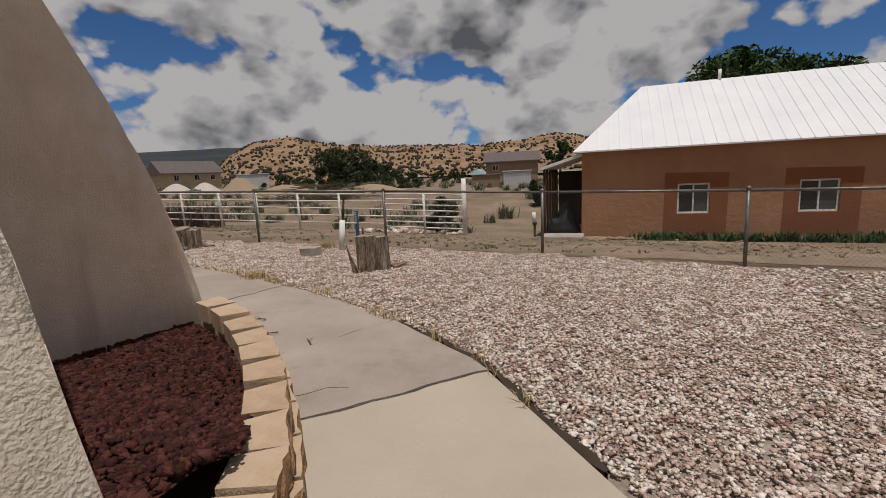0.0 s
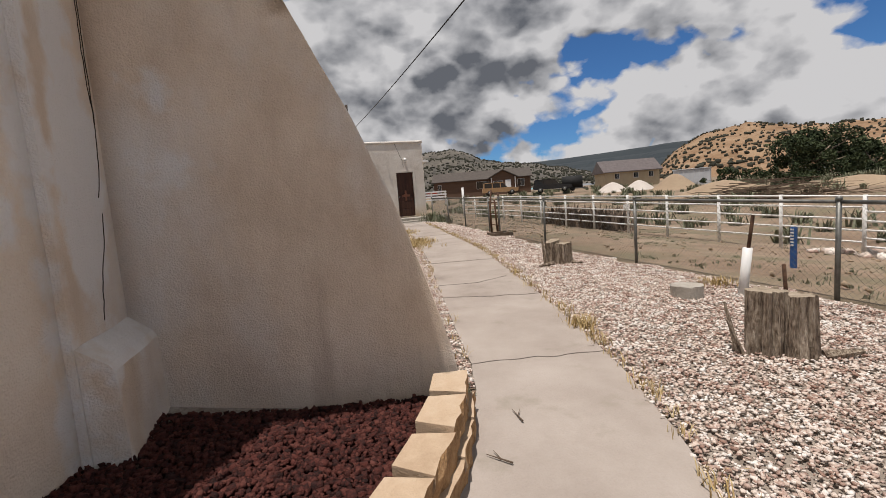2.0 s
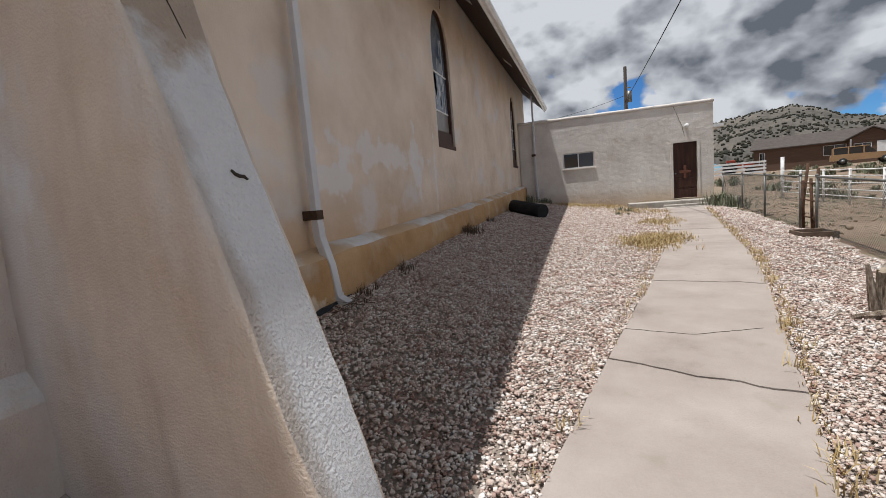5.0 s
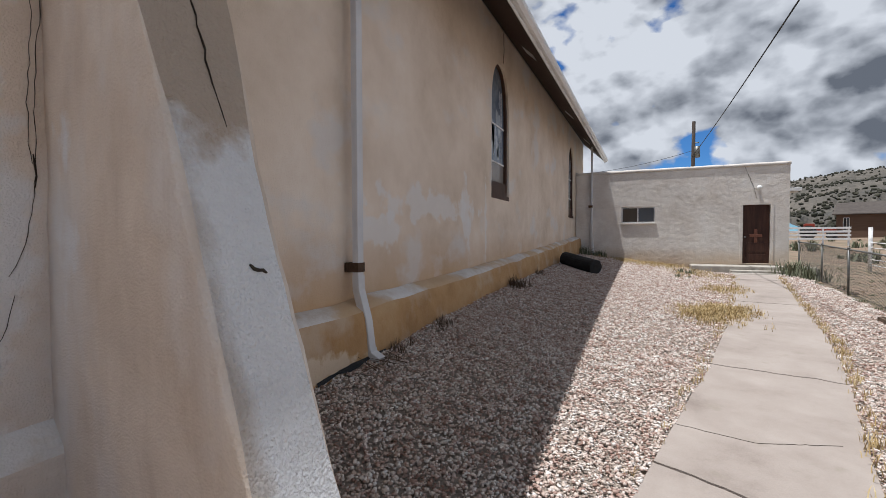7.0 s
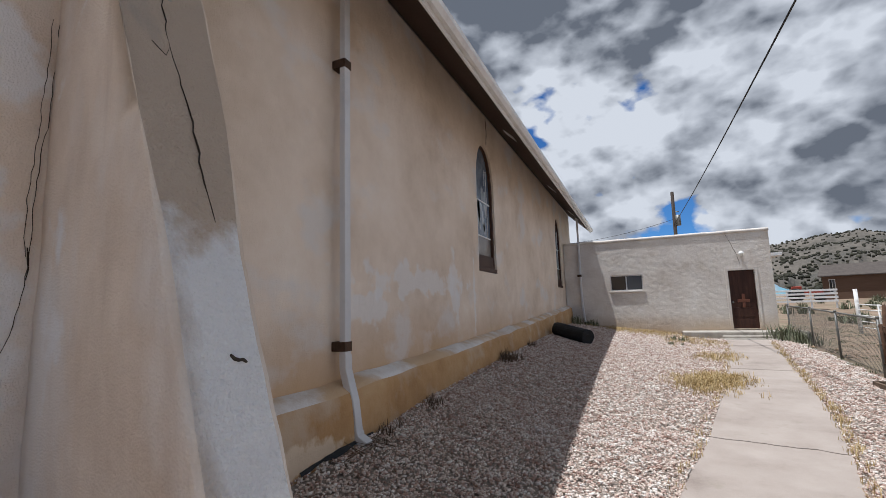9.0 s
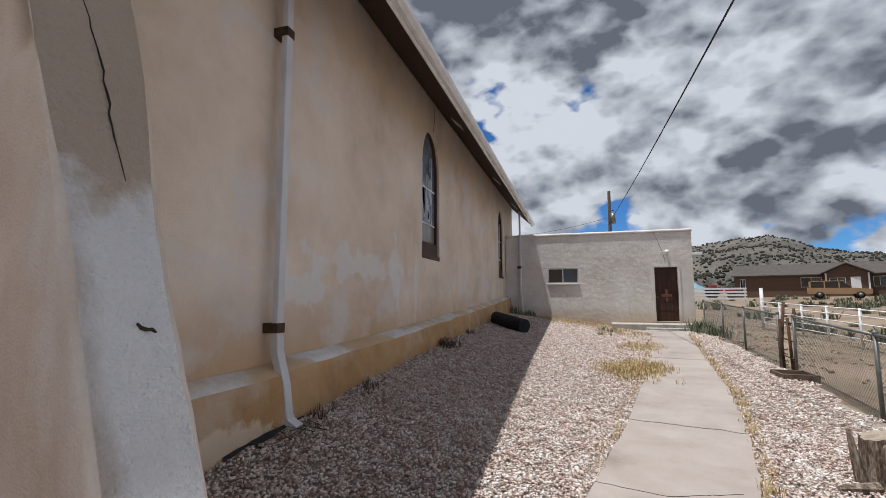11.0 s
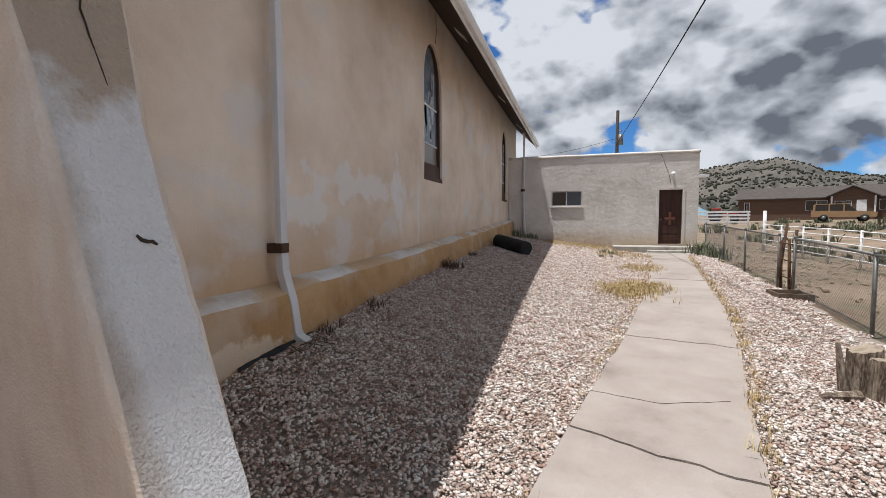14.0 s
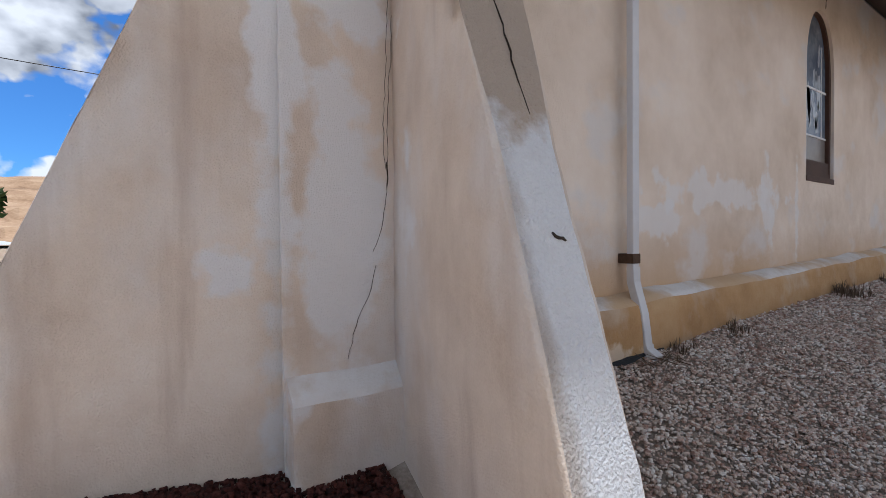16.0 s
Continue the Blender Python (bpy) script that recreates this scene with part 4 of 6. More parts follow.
bm = box(box(bmesh.new(), 6.335, 6.425, 21.17, 21.2, 1.42, 1.92, 0.008), 6.19, 6.57, 21.165, 21.198, 1.62, 1.72, 0.008)
part("cross", bm, CROSS_WOOD, door, "reddish wooden cross")
bm = bmesh.new()
bmesh.ops.create_uvsphere(bm, u_segments=12, v_segments=8, radius=0.035, matrix=Matrix.Translation((6.04, 21.17, 1.62)))
part("door_knob", bm, GALV, door, "metal knob", smooth=True)
lamp = thing("wall_lamp", "small white globe lamp on the annex wall", "lamp")
bm = bmesh.new()
bmesh.ops.create_uvsphere(bm, u_segments=14, v_segments=10, radius=0.085, matrix=Matrix.Translation((6.43, 20.98, 3.4)))
part("globe", bm, LAMP_GLASS, lamp, smooth=True)
bar("bracket", (6.43, 21.11, 3.4), (6.43, 21.03, 3.4), 0.05, GREY_PAINT, lamp)

porch = thing("porch_slab", "weathered concrete slab with two steps before the annex door", "steps")
block("slab", (4.25, 7.95, 20.1, 21.1, 0.1, 0.6), STEP_CONCRETE, porch, bevel=0.03)
block("step", (5.42, 6.95, 19.75, 20.095, 0.1, 0.48), STEP_CONCRETE, porch, bevel=0.03)
block("step", (5.4, 7.0, 19.45, 19.745, 0.1, 0.4), STEP_CONCRETE, porch, bevel=0.03)

# ---- edging of the planting bed ----
EDGE = [(-0.12, -0.02), (0.06, 0.03), (0.28, 0.15), (0.54, 0.35), (0.8, 0.57), (1.02, 0.79), (1.24, 1.03), (1.45, 1.29), (1.65, 1.58), (1.83, 1.91), (1.96, 2.22)]


def edging_block(a, b, z, seed, out):
    """One trapezoid garden block with a split outer face."""
    a, b = Vector((*a, z)), Vector((*b, z))
    way = (b - a).normalized()
    side = Vector((way.y, -way.x, 0))
    ob = thing("edging_block", "tan concrete edging block with a rough split face", "block", "edging of the planting bed", at=(a + b) / 2)
    half, h, d0, d1 = (b - a).length / 2 - 0.004, 0.15, 0.12, 0.10
    bm = bmesh.new()
    cols = 5
    rng = random.Random(seed)
    front = []
    for i in range(cols + 1):
        u = -half * 1.05 + 2.1 * half * i / cols
        front.append([bm.verts.new(way * u + side * (d1 + out + (rng.uniform(-0.018, 0.012) if 0 < k < 3 or 0 < i < cols else 0)) + Vector((0, 0, h * k / 3))) for k in range(4)])
    back = [[bm.verts.new(way * u - side * (d0 - out) + Vector((0, 0, zz))) for zz in (0, h)] for u in (-half * 0.8, half * 0.8)]
    for i in range(cols):
        for k in range(3):
            bm.faces.new((front[i][k], front[i + 1][k], front[i + 1][k + 1], front[i][k + 1])).material_index = 1
    bm.faces.new([f[3] for f in front] + [back[1][1], back[0][1]])
    bm.faces.new([f[0] for f in front[::-1]] + [back[0][0], back[1][0]])
    bm.faces.new(front[0][::-1] + [back[0][0], back[0][1]][::1])
    bm.faces.new([front[-1][k] for k in range(4)] + [back[1][1], back[1][0]])
    bm.faces.new((back[0][0], back[1][0], back[1][1], back[0][1]))
    part("body", bm, (BLOCK, BLOCK_FACE), ob)
    ob.rotation_euler.z += rng.uniform(-0.03, 0.03)
    return ob


for k in range(len(EDGE) - 1):
    m = Vector((*EDGE[k], 0)).lerp(Vector((*EDGE[k + 1], 0)), 0.5)
    z = path_z(m.y) - 0.01
    edging_block(EDGE[k], EDGE[k + 1], z + 0.005, k, 0.04)
    edging_block(EDGE[k], EDGE[k + 1], z + 0.157 + 0.012 * math.sin(k * 1.7), k + 50, 0.0)


# ---- cracks ----
def crack(name, points, width, mat, parent, up, seed=0, step=0.05):
    """A thin ragged crack laid on a surface through some points."""
    rng = random.Random(seed)
    line = []
    for a, b in zip(points, points[1:]):
        a, b = Vector(a), Vector(b)
        n = max(2, int((b - a).length / step))
        for i in range(n):
            line.append(a.lerp(b, i / n))
    line.append(Vector(points[-1]))
    up = Vector(up).normalized()
    bm = bmesh.new()
    prev = None
    for i, p in enumerate(line):
        way = (line[min(i + 1, len(line) - 1)] - line[max(i - 1, 0)]).normalized()
        side = way.cross(up).normalized()
        p = p + side * rng.uniform(-0.007, 0.007)
        w = width * rng.uniform(0.25, 1.0) * (0.3 if i in (0, len(line) - 1) else 1)
        q = [bm.verts.new(p + side * w - up * 0.02), bm.verts.new(p + side * w + up * 0.003), bm.verts.new(p - side * w + up * 0.003), bm.verts.new(p - side * w - up * 0.02)]
        if prev:
            for k in range(3):
                bm.faces.new((prev[k], prev[k + 1], q[k + 1], q[k]))
        prev = q
    return part(name, bm, mat, parent)


def on_path(x, y):
    return (x, y, path_z(y) + 0.014)


crack("crack", [on_path(3.0, 5.9), on_path(3.6, 5.75), on_path(4.2, 5.95)], 0.0022, CRACK_AND_UNLIT, pavement, (0, 0, 1), 3)
crack("crack", [on_path(1.05, 0.75), on_path(1.3, 0.55), on_path(1.36, 0.42)], 0.0028, CRACK_AND_UNLIT, pavement, (0, 0, 1), 4)
crack("crack", [(path_right(y) + 0.05 + 0.03 * math.sin(y * 9), y, path_z(y) + 0.004) for y in (-1.2, -1.0, -0.8, -0.55, -0.3, -0.1, 0.1, 0.3, 0.5, 0.7)], 0.06, CRACK_AND_UNLIT, pavement, (0, 0, 1), 21, 0.08)
crack("wall_crack", [(0.002, y, z) for y, z in ((2.79, 4.6), (2.785, 3.6), (2.77, 2.91), (2.735, 2.36), (2.73, 1.95), (2.69, 1.65), (2.62, 1.49))], 0.0013, CRACK_AND_UNLIT, church, (1, 0, 0), 6)
crack("wall_crack", [(0.002, y, z) for y, z in ((2.635, 1.4), (2.6, 1.25), (2.49, 1.01), (2.43, 0.8))], 0.001, CRACK_AND_UNLIT, church, (1, 0, 0), 16)
crack("wall_crack", [(0.002, y, z) for y, z in ((2.745, 3.4), (2.735, 2.9), (2.705, 2.35), (2.715, 2.05))], 0.001, CRACK_AND_UNLIT, church, (1, 0, 0), 7)
crack("wall_crack", [(0.002, 2.72, 2.1), (0.002, 2.735, 1.93)], 0.006, CRACK_AND_UNLIT, church, (1, 0, 0), 8)
SLOPE_UP = (0.94, 0, 0.34)


def on_slope(y, z):
    x = ramp(z, *zip(*SLOPE))
    return (x + 0.003, y, z)


crack("wall_crack", [on_slope(y, z) for y, z in ((2.83, 3.4), (2.8, 3.2), (2.76, 3.0), (2.75, 2.75), (2.74, 2.55), (2.72, 2.4), (2.69, 2.2), (2.68, 2.08))], 0.0022, CRACK_AND_UNLIT, church, SLOPE_UP, 9)
crack("wall_crack", [on_slope(y, z) for y, z in ((2.67, 2.95), (2.72, 2.9), (2.76, 2.97))], 0.002, CRACK_AND_UNLIT, church, SLOPE_UP, 10)
crack("wall_crack", [on_slope(y, z) for y, z in ((2.66, 1.56), (2.63, 1.57), (2.60, 1.59))], 0.008, CRACK_AND_UNLIT, church, SLOPE_UP, 11)
for k, (y, z, r) in enumerate(((2.78, 3.62, 0.05), (2.8, 3.55, 0.04), (2.83, 3.48, 0.05), (2.8, 3.42, 0.03), (2.85, 3.36, 0.05))):
    crack("spalled_spot", [on_slope(y - r * 0.4, z), on_slope(y + r * 0.6, z - r * 0.5)], 0.018, STEP_CONCRETE, church, SLOPE_UP, 30 + k, 0.02)
crack("wall_crack", [(0.003, 10.75, 5.95), (0.003, 10.78, 5.6), (0.003, 10.72, 5.3)], 0.014, CRACK_AND_UNLIT, church, (1, 0, 0), 12)
crack("wall_crack", [(6.0, 21.115, 4.2), (6.15, 21.115, 3.8), (6.3, 21.115, 3.4), (6.38, 21.115, 3.0)], 0.008, CRACK_AND_UNLIT, annex, (0, -1, 0), 13)


# ---- stumps ----
def trunk_mass(bm, cx, cy, r, h, seed, flare=1.25, top=0.0, rugged=1.6):
    n, m = 44, 9
    rows = []
    for j in range(m + 1):
        f = j / m
        row = []
        for i in range(n):
            a = 2 * math.pi * i / n
            rr = r * (flare + (1 - flare) * f ** 0.5) * (1 + rugged * (0.16 * noise.noise((math.cos(a) * 2, math.sin(a) * 2, seed + f * 0.7)) + 0.16 * noise.noise((math.cos(a) * 5.5, math.sin(a) * 5.5, seed + f * 0.5)) - 0.1 * max(0, noise.noise((math.cos(a) * 9, math.sin(a) * 9, seed)))))
            z = h * f + (top * math.cos(a) + 0.025 * noise.noise((a * 3, seed, 0)) if j == m else 0)
            row.append(bm.verts.new((cx + rr * math.cos(a), cy + rr * math.sin(a), z - 0.06)))
        rows.append(row)
    for a, b in zip(rows, rows[1:]):
        for i in range(n):
            bm.faces.new((a[i], a[(i + 1) % n], b[(i + 1) % n], b[i]))
    bm.faces.new(rows[-1]).material_index = 1
    return bm


def splinter(bm, base, tip, r):
    tube(bm, base, tip, r, r * 0.35, 6)
    return bm


stump = thing("tree_stump", "large weathered grey double tree stump with torn bark", "tree stump", "stumps in the gravel", at=(4.66, 1.98, ground_z(4.66, 1.98)))
part("trunk", trunk_mass(trunk_mass(bmesh.new(), -0.04, 0.07, 0.132, 0.58, 1, 1.12), 0.09, -0.1, 0.098, 0.55, 4, 1.35), (BARK, CUT_WOOD), stump, smooth=False)
part("bark_strip", splinter(bmesh.new(), (-0.22, 0.18, 0), (-0.28, 0.25, 0.42), 0.03), BARK, stump)
part("bark_strip", splinter(bmesh.new(), (-0.26, 0.1, 0), (-0.36, 0.16, 0.3), 0.025), BARK, stump)
part("root", splinter(bmesh.new(), (0.2, -0.2, 0.0), (0.42, -0.34, 0.05), 0.06), BARK, stump)
part("root", splinter(bmesh.new(), (0.25, 0.15, 0.02), (0.5, 0.3, 0.03), 0.05), BARK, stump)
stump = thing("tree_stump", "split weathered tree stump with raised bark sides", "tree stump", "stumps in the gravel", at=(5.5, 6.45, ground_z(5.5, 6.45)))
part("trunk", trunk_mass(trunk_mass(bmesh.new(), 0.03, -0.02, 0.17, 0.42, 8, 1.25), -0.09, 0.05, 0.12, 0.47, 11, 1.15, 0.03), (BARK, CUT_WOOD), stump)
part("bark_strip", splinter(bmesh.new(), (-0.24, 0.02, 0), (-0.3, 0.04, 0.46), 0.05), BARK, stump)
part("bark_strip", splinter(bmesh.new(), (0.28, 0.05, 0.02), (0.31, 0.07, 0.36), 0.04), BARK, stump)
part("root", splinter(bmesh.new(), (-0.2, -0.12, 0.02), (-0.52, -0.22, 0.03), 0.06), BARK, stump)
part("root", splinter(bmesh.new(), (0.15, -0.2, 0.02), (0.25, -0.36, 0.02), 0.05), BARK, stump)

lid = thing("round_cap", "round weathered concrete cap in the gravel", "well cap", at=(5.45, 3.62, ground_z(5.45, 3.62)))
part("body", trunk_mass(bmesh.new(), 0, 0, 0.165, 0.14, 21, 0.96, 0, 0.35), (BARK, STEP_CONCRETE), lid)
part("top", trunk_mass(bmesh.new(), 0.0, 0.0, 0.18, 0.185, 23, 0.99, 0, 0.25), (STEP_CONCRETE, STEP_CONCRETE), lid, "grey concrete top").location.z = 0.015

sleeve = thing("pipe_sleeve_post", "leaning rusty post in a white plastic sleeve", "post", at=(6.0, 3.35, ground_z(6.0, 3.35)))
bar("sleeve", (0, 0, -0.1), (0.03, -0.05, 0.56), 0.052, PVC, sleeve, "white plastic sleeve", 0.05, 14)
bar("rod", (0.03, -0.05, 0.5), (0.05, -0.1, 0.94), 0.02, RUST, sleeve, "rusty steel rod")
stake = thing("metal_stake", "short dark rusty metal stake", "stake", at=(6.1, 2.9, ground_z(6.1, 2.9)))
bar("rod", (0, 0, -0.1), (-0.03, 0.02, 0.42), 0.02, RUST, stake)
marker = thing("marker_post", "blue utility marker post with pale lettering", "marker post", at=(8.5, 4.45, ground_z(8.5, 4.45)))
block("post", (-0.03, 0.03, -0.04, 0.04, -0.1, 0.66), BLUE_PAINT, marker, bevel=0.01)
for k in range(6):
    block("text_bar", (-0.039, -0.036, -0.025, 0.025, 0.36 + 0.05 * k, 0.385 + 0.05 * k), WHITE_PAINT, marker, "pale lettering", 0)

# ---- chain-link fence ----
fence = thing("chain_link_fence", "low galvanized chain-link fence along the gravel yard", "fence")
POSTS = [-12.2, -9.2, -6.1, -3.1, -0.2, 2.75, 5.7, 8.75, 12.05]
POSTS_FAR = [12.95, 15.6, 18.1, 20.9]
RAIL = 1.08


def fence_point(y, h):
    return Vector((fence_x(y), y, path_z(y) - 0.02 + h))


def chain_mesh(name, y0, y1):
    """One bay of woven wire: two families of slanting wires that cross in diamonds."""
    a0, b0 = fence_point(y0, 0), fence_point(y1, 0)
    length = (b0 - a0).length
    h, cell, r = RAIL - 0.03, 0.066, 0.0017
    segs = []
    n = int((length + h) / cell)
    for k in range(n + 1):
        for sgn in (1, -1):
            u0 = k * cell - (h if sgn > 0 else 0)
            ua, ub = (u0, u0 + h) if sgn > 0 else (u0, u0 - h)
            t0, t1 = 0.0, 1.0
            for lim, low in ((0.0, True), (length, False)):
                d = ub - ua
                t = (lim - ua) / d
                inside_first = ua >= lim if low else ua <= lim
                inside_last = ub >= lim if low else ub <= lim
                if not inside_first and not inside_last:
                    t0 = 2
                elif not inside_first:
                    t0 = max(t0, t)
                elif not inside_last:
                    t1 = min(t1, t)
            if t0 < t1:
                segs.append(((ua + (ub - ua) * t0) / length, h * t0, (ua + (ub - ua) * t1) / length, h * t1, sgn))
    vs, fs = [], []
    for fa, za, fb, zb, sgn in segs:
        p, q = a0.lerp(b0, fa) + Vector((0.004 * sgn, 0, za + 0.02)), a0.lerp(b0, fb) + Vector((0.004 * sgn, 0, zb + 0.02))
        i = len(vs)
        for c in (p, q):
            vs += [c + Vector((r, 0, 0)), c + Vector((-r, r, 0)), c + Vector((-r, -r, 0))]
        fs += [(i, i + 1, i + 4, i + 3), (i + 1, i + 2, i + 5, i + 4), (i + 2, i, i + 3, i + 5)]
    return mesh_object(name, vs, fs, GALV, fence, "woven diamond wire mesh")


for ys in (POSTS, POSTS_FAR):
    for y in ys:
        lean = 0.03 * noise.noise((y, 0, 0))
        bar("post", fence_point(y, -0.15), fence_point(y, RAIL + 0.03) + Vector((lean, lean, 0)), 0.026, GALV, fence, "grey steel post", 0.026, 10)
        bm = bmesh.new()
        bmesh.ops.create_uvsphere(bm, u_segments=10, v_segments=6, radius=0.034, matrix=Matrix.Translation(fence_point(y, RAIL + 0.03) + Vector((lean, lean, 0))))
        part("post_cap", bm, GALV, fence, smooth=True)
    for ya, yb in zip(ys, ys[1:]):
        bar("top_rail", fence_point(ya, RAIL), fence_point(yb, RAIL), 0.021, GALV, fence, "steel top rail", None, 8)
        tagged(chain_mesh("wire_mesh", ya, yb), kind="stuff")
for y, lx, ly, h in ((12.12, 0.05, 0.02, 1.25), (12.25, 0.0, 0.1, 1.05), (12.75, -0.05, -0.06, 1.0), (12.98, 0.16, 0.05, 1.35)):
    bar("gate_post", fence_point(y, -0.1), fence_point(y, h) + Vector((lx, ly, 0)), 0.03, RUST, fence, "dark leaning steel post")
for z in (0.25, 0.6, 0.95):
    bar("gate_bar", fence_point(12.15, z), fence_point(12.95, z), 0.014, RUST, fence)

# ---- white pipe fence in the field ----
pipe_fence = thing("pipe_fence", "chipped white welded pipe corral fence in the field", "fence")


def pipe_x(y):
    return ramp(y, (3.0, 12.3, 27), (12.8, 12.05, 11.6))


def pipe_point(y, h):
    return Vector((pipe_x(y), y, ground_z(pipe_x(y), y) + h))


YS = [3.0, 4.35, 5.75, 7.4, 9.0, 10.7, 12.3, 14.1, 15.9, 17.8, 19.6, 21.5, 23.3, 25.2, 27.0]
for y in YS:
    tall = 1.82 if y == 3.0 else 1.95 if y == 27.0 else 1.32
    bar("post", pipe_point(y, -0.2), pipe_point(y, tall), 0.075 if tall > 1.5 else 0.04, PIPE_WHITE, pipe_fence, "white pipe post", None, 10)
for ya, yb in zip(YS, YS[1:]):
    rails = (0.2, 0.38, 0.57, 0.76, 0.95, 1.13, 1.3) if ya < 5 else (0.3, 0.55, 0.8, 1.05, 1.28)
    for h in rails:
        bar("rail", pipe_point(ya, h), pipe_point(yb, h + 0.012 * math.sin(ya * 7 + h * 9)), 0.024, PIPE_WHITE, pipe_fence, "white pipe rail", None, 6)
block("sign_plate", (11.98, 12.0, 12.15, 12.45, ground_z(12, 12.3) + 0.85, ground_z(12, 12.3) + 1.0), WHITE_PAINT, pipe_fence, "small white plate", 0)


# ---- leaves and twigs ----
def leaf_mesh(name, centers, radii, per, size, mat, seed, parent=None, label="", squash=0.85):
    """A crown of many small leaves clumped round some centres."""
    rng = np.random.default_rng(seed)
    pts = []
    for c, r in zip(centers, radii):
        d = rng.normal(size=(per, 3))
        d /= np.linalg.norm(d, axis=1, keepdims=True)
        pts.append(np.asarray(c) + d * (r * rng.uniform(0.45, 1.05, (per, 1))) * np.array([1, 1, squash]))
    pts = np.concatenate(pts)
    n = len(pts)
    a = rng.normal(size=(n, 3))
    a /= np.linalg.norm(a, axis=1, keepdims=True)
    b = np.cross(a, rng.normal(size=(n, 3)))
    b /= np.linalg.norm(b, axis=1, keepdims=True)
    s = size * rng.uniform(0.6, 1.4, (n, 1))
    v = np.stack([pts - a * s, pts + b * s * 0.45, pts + a * s, pts - b * s * 0.45], 1).reshape(-1, 3)
    f = np.arange(n * 4).reshape(-1, 4)
    return mesh_object(name, v.tolist(), f.tolist(), mat, parent, label)


def tree(name, label, at, height, crown_r, clumps, per, leaf, seed, mat=None, trunk_r=0.22, low=0.3, squash=0.85):
    """A tapered trunk with limbs and a loose crown of leaf clumps."""
    ob = thing(name, label, "tree", at=at)
    rng = random.Random(seed)
    bm = bmesh.new()
    tube(bm, (0, 0, -0.3), (0.1, 0.05, height * 0.45), trunk_r, trunk_r * 0.6, 9)
    centers, radii = [], []
    for k in range(clumps):
        a, f = rng.uniform(0, 6.283), rng.random() ** 0.6
        z = height * (low + (1 - low) * rng.random())
        spread = crown_r * f * math.sqrt(max(0.15, 1 - ((z / height - (1 + low) / 2) / ((1 - low) / 1.9)) ** 2))
        c = (spread * math.cos(a), spread * math.sin(a), z - crown_r * 0.12)
        centers.append(c)
        radii.append(crown_r * rng.uniform(0.16, 0.34))
        if k % 3 == 0:
            tube(bm, (0.05, 0.02, height * rng.uniform(0.2, 0.42)), c, trunk_r * 0.35, trunk_r * 0.08, 5)
    part("trunk", bm, BARK, ob)
    leaf_mesh("crown", centers, radii, per, leaf, mat or LEAF, seed, ob, squash=squash)["kind"] = "stuff"
    return ob


def tuft(spots, name, mat, label, category, h, seed, blades=9, spread=0.5, wide=0.006):
    """Tufts of thin blades in one mesh."""
    rng = random.Random(seed)
    vs, fs = [], []
    for x, y, z, s in spots:
        for _ in range(blades):
            a, lean = rng.uniform(0, 6.283), rng.uniform(0.1, 1.0) * spread
            hh = h * s * rng.uniform(0.5, 1.1)
            bx, by = x + rng.gauss(0, 0.05 * s), y + rng.gauss(0, 0.05 * s)
            tx, ty = bx + math.cos(a) * lean * hh, by + math.sin(a) * lean * hh
            wx, wy = -math.sin(a) * wide * (1 + s), math.cos(a) * wide * (1 + s)
            i = len(vs)
            vs += [(bx - wx, by - wy, z - 0.02), (bx + wx, by + wy, z - 0.02), ((bx + tx) / 2 + wx * 0.7, (by + ty) / 2 + wy * 0.7, z + hh * 0.6), ((bx + tx) / 2 - wx * 0.7, (by + ty) / 2 - wy * 0.7, z + hh * 0.6), (tx, ty, z + hh * (1 - 0.3 * lean))]
            fs += [(i, i + 1, i + 2, i + 3), (i + 3, i + 2, i + 4)]
    ob = mesh_object(name, vs, fs, mat)
    return tagged(ob, label, category, kind="stuff")


rng = random.Random(11)
spots = []
for _ in range(330):
    y = rng.uniform(-1.0, 18.5)
    side = rng.random() < 0.75
    x = path_right(y) + rng.uniform(-0.01, 0.1) if side else path_left(y) - rng.uniform(0, 0.1)
    if (side and (rng.random() < 0.4 or y > 0.5)) or y > 3:
        spots.append((x, y, path_z(y) + 0.02, rng.uniform(0.35, 0.9)))
for cx, cy, n, r in ((4.2, 11.8, 300, 0.45), (3.85, 11.2, 300, 0.55), (4.5, 15.0, 120, 0.6), (4.3, 18.4, 160, 0.9), (2.6, 20.2, 170, 0.9), (3.5, 20.3, 120, 0.7), (1.9, 20.6, 60, 0.5), (3.74, 3.3, 25, 0.1), (6.2, 3.8, 25, 0.15), (1.0, 20.8, 20, 0.3)):
    for _ in range(n):
        x, y = rng.gauss(cx, r * 0.5), rng.gauss(cy, r * 0.7)
        spots.append((x, y, ground_z(x, y) + 0.01, rng.uniform(0.5, 1.2)))
tuft(spots, "dry_grass", STRAW, "dry straw-coloured grass along the path edges", "grass", 0.13, 12, 8, 1.3, 0.0025)
spots = []
for cx, cy, n, s in ((0.42, 10.3, 16, 1.2), (0.34, 5.75, 8, 0.7), (0.34, 6.9, 7, 0.6), (0.4, 12.6, 6, 0.8)):
    for _ in range(n):
        x, y = rng.gauss(cx, 0.1), rng.gauss(cy, 0.14)
        spots.append((x, y, ground_z(x, y), s * rng.uniform(0.6, 1.1)))
tuft(spots, "dry_weed", TWIG, "dry brown weeds at the foot of the church wall", "weeds", 0.2, 13, 12, 0.9, 0.003)
spots = []
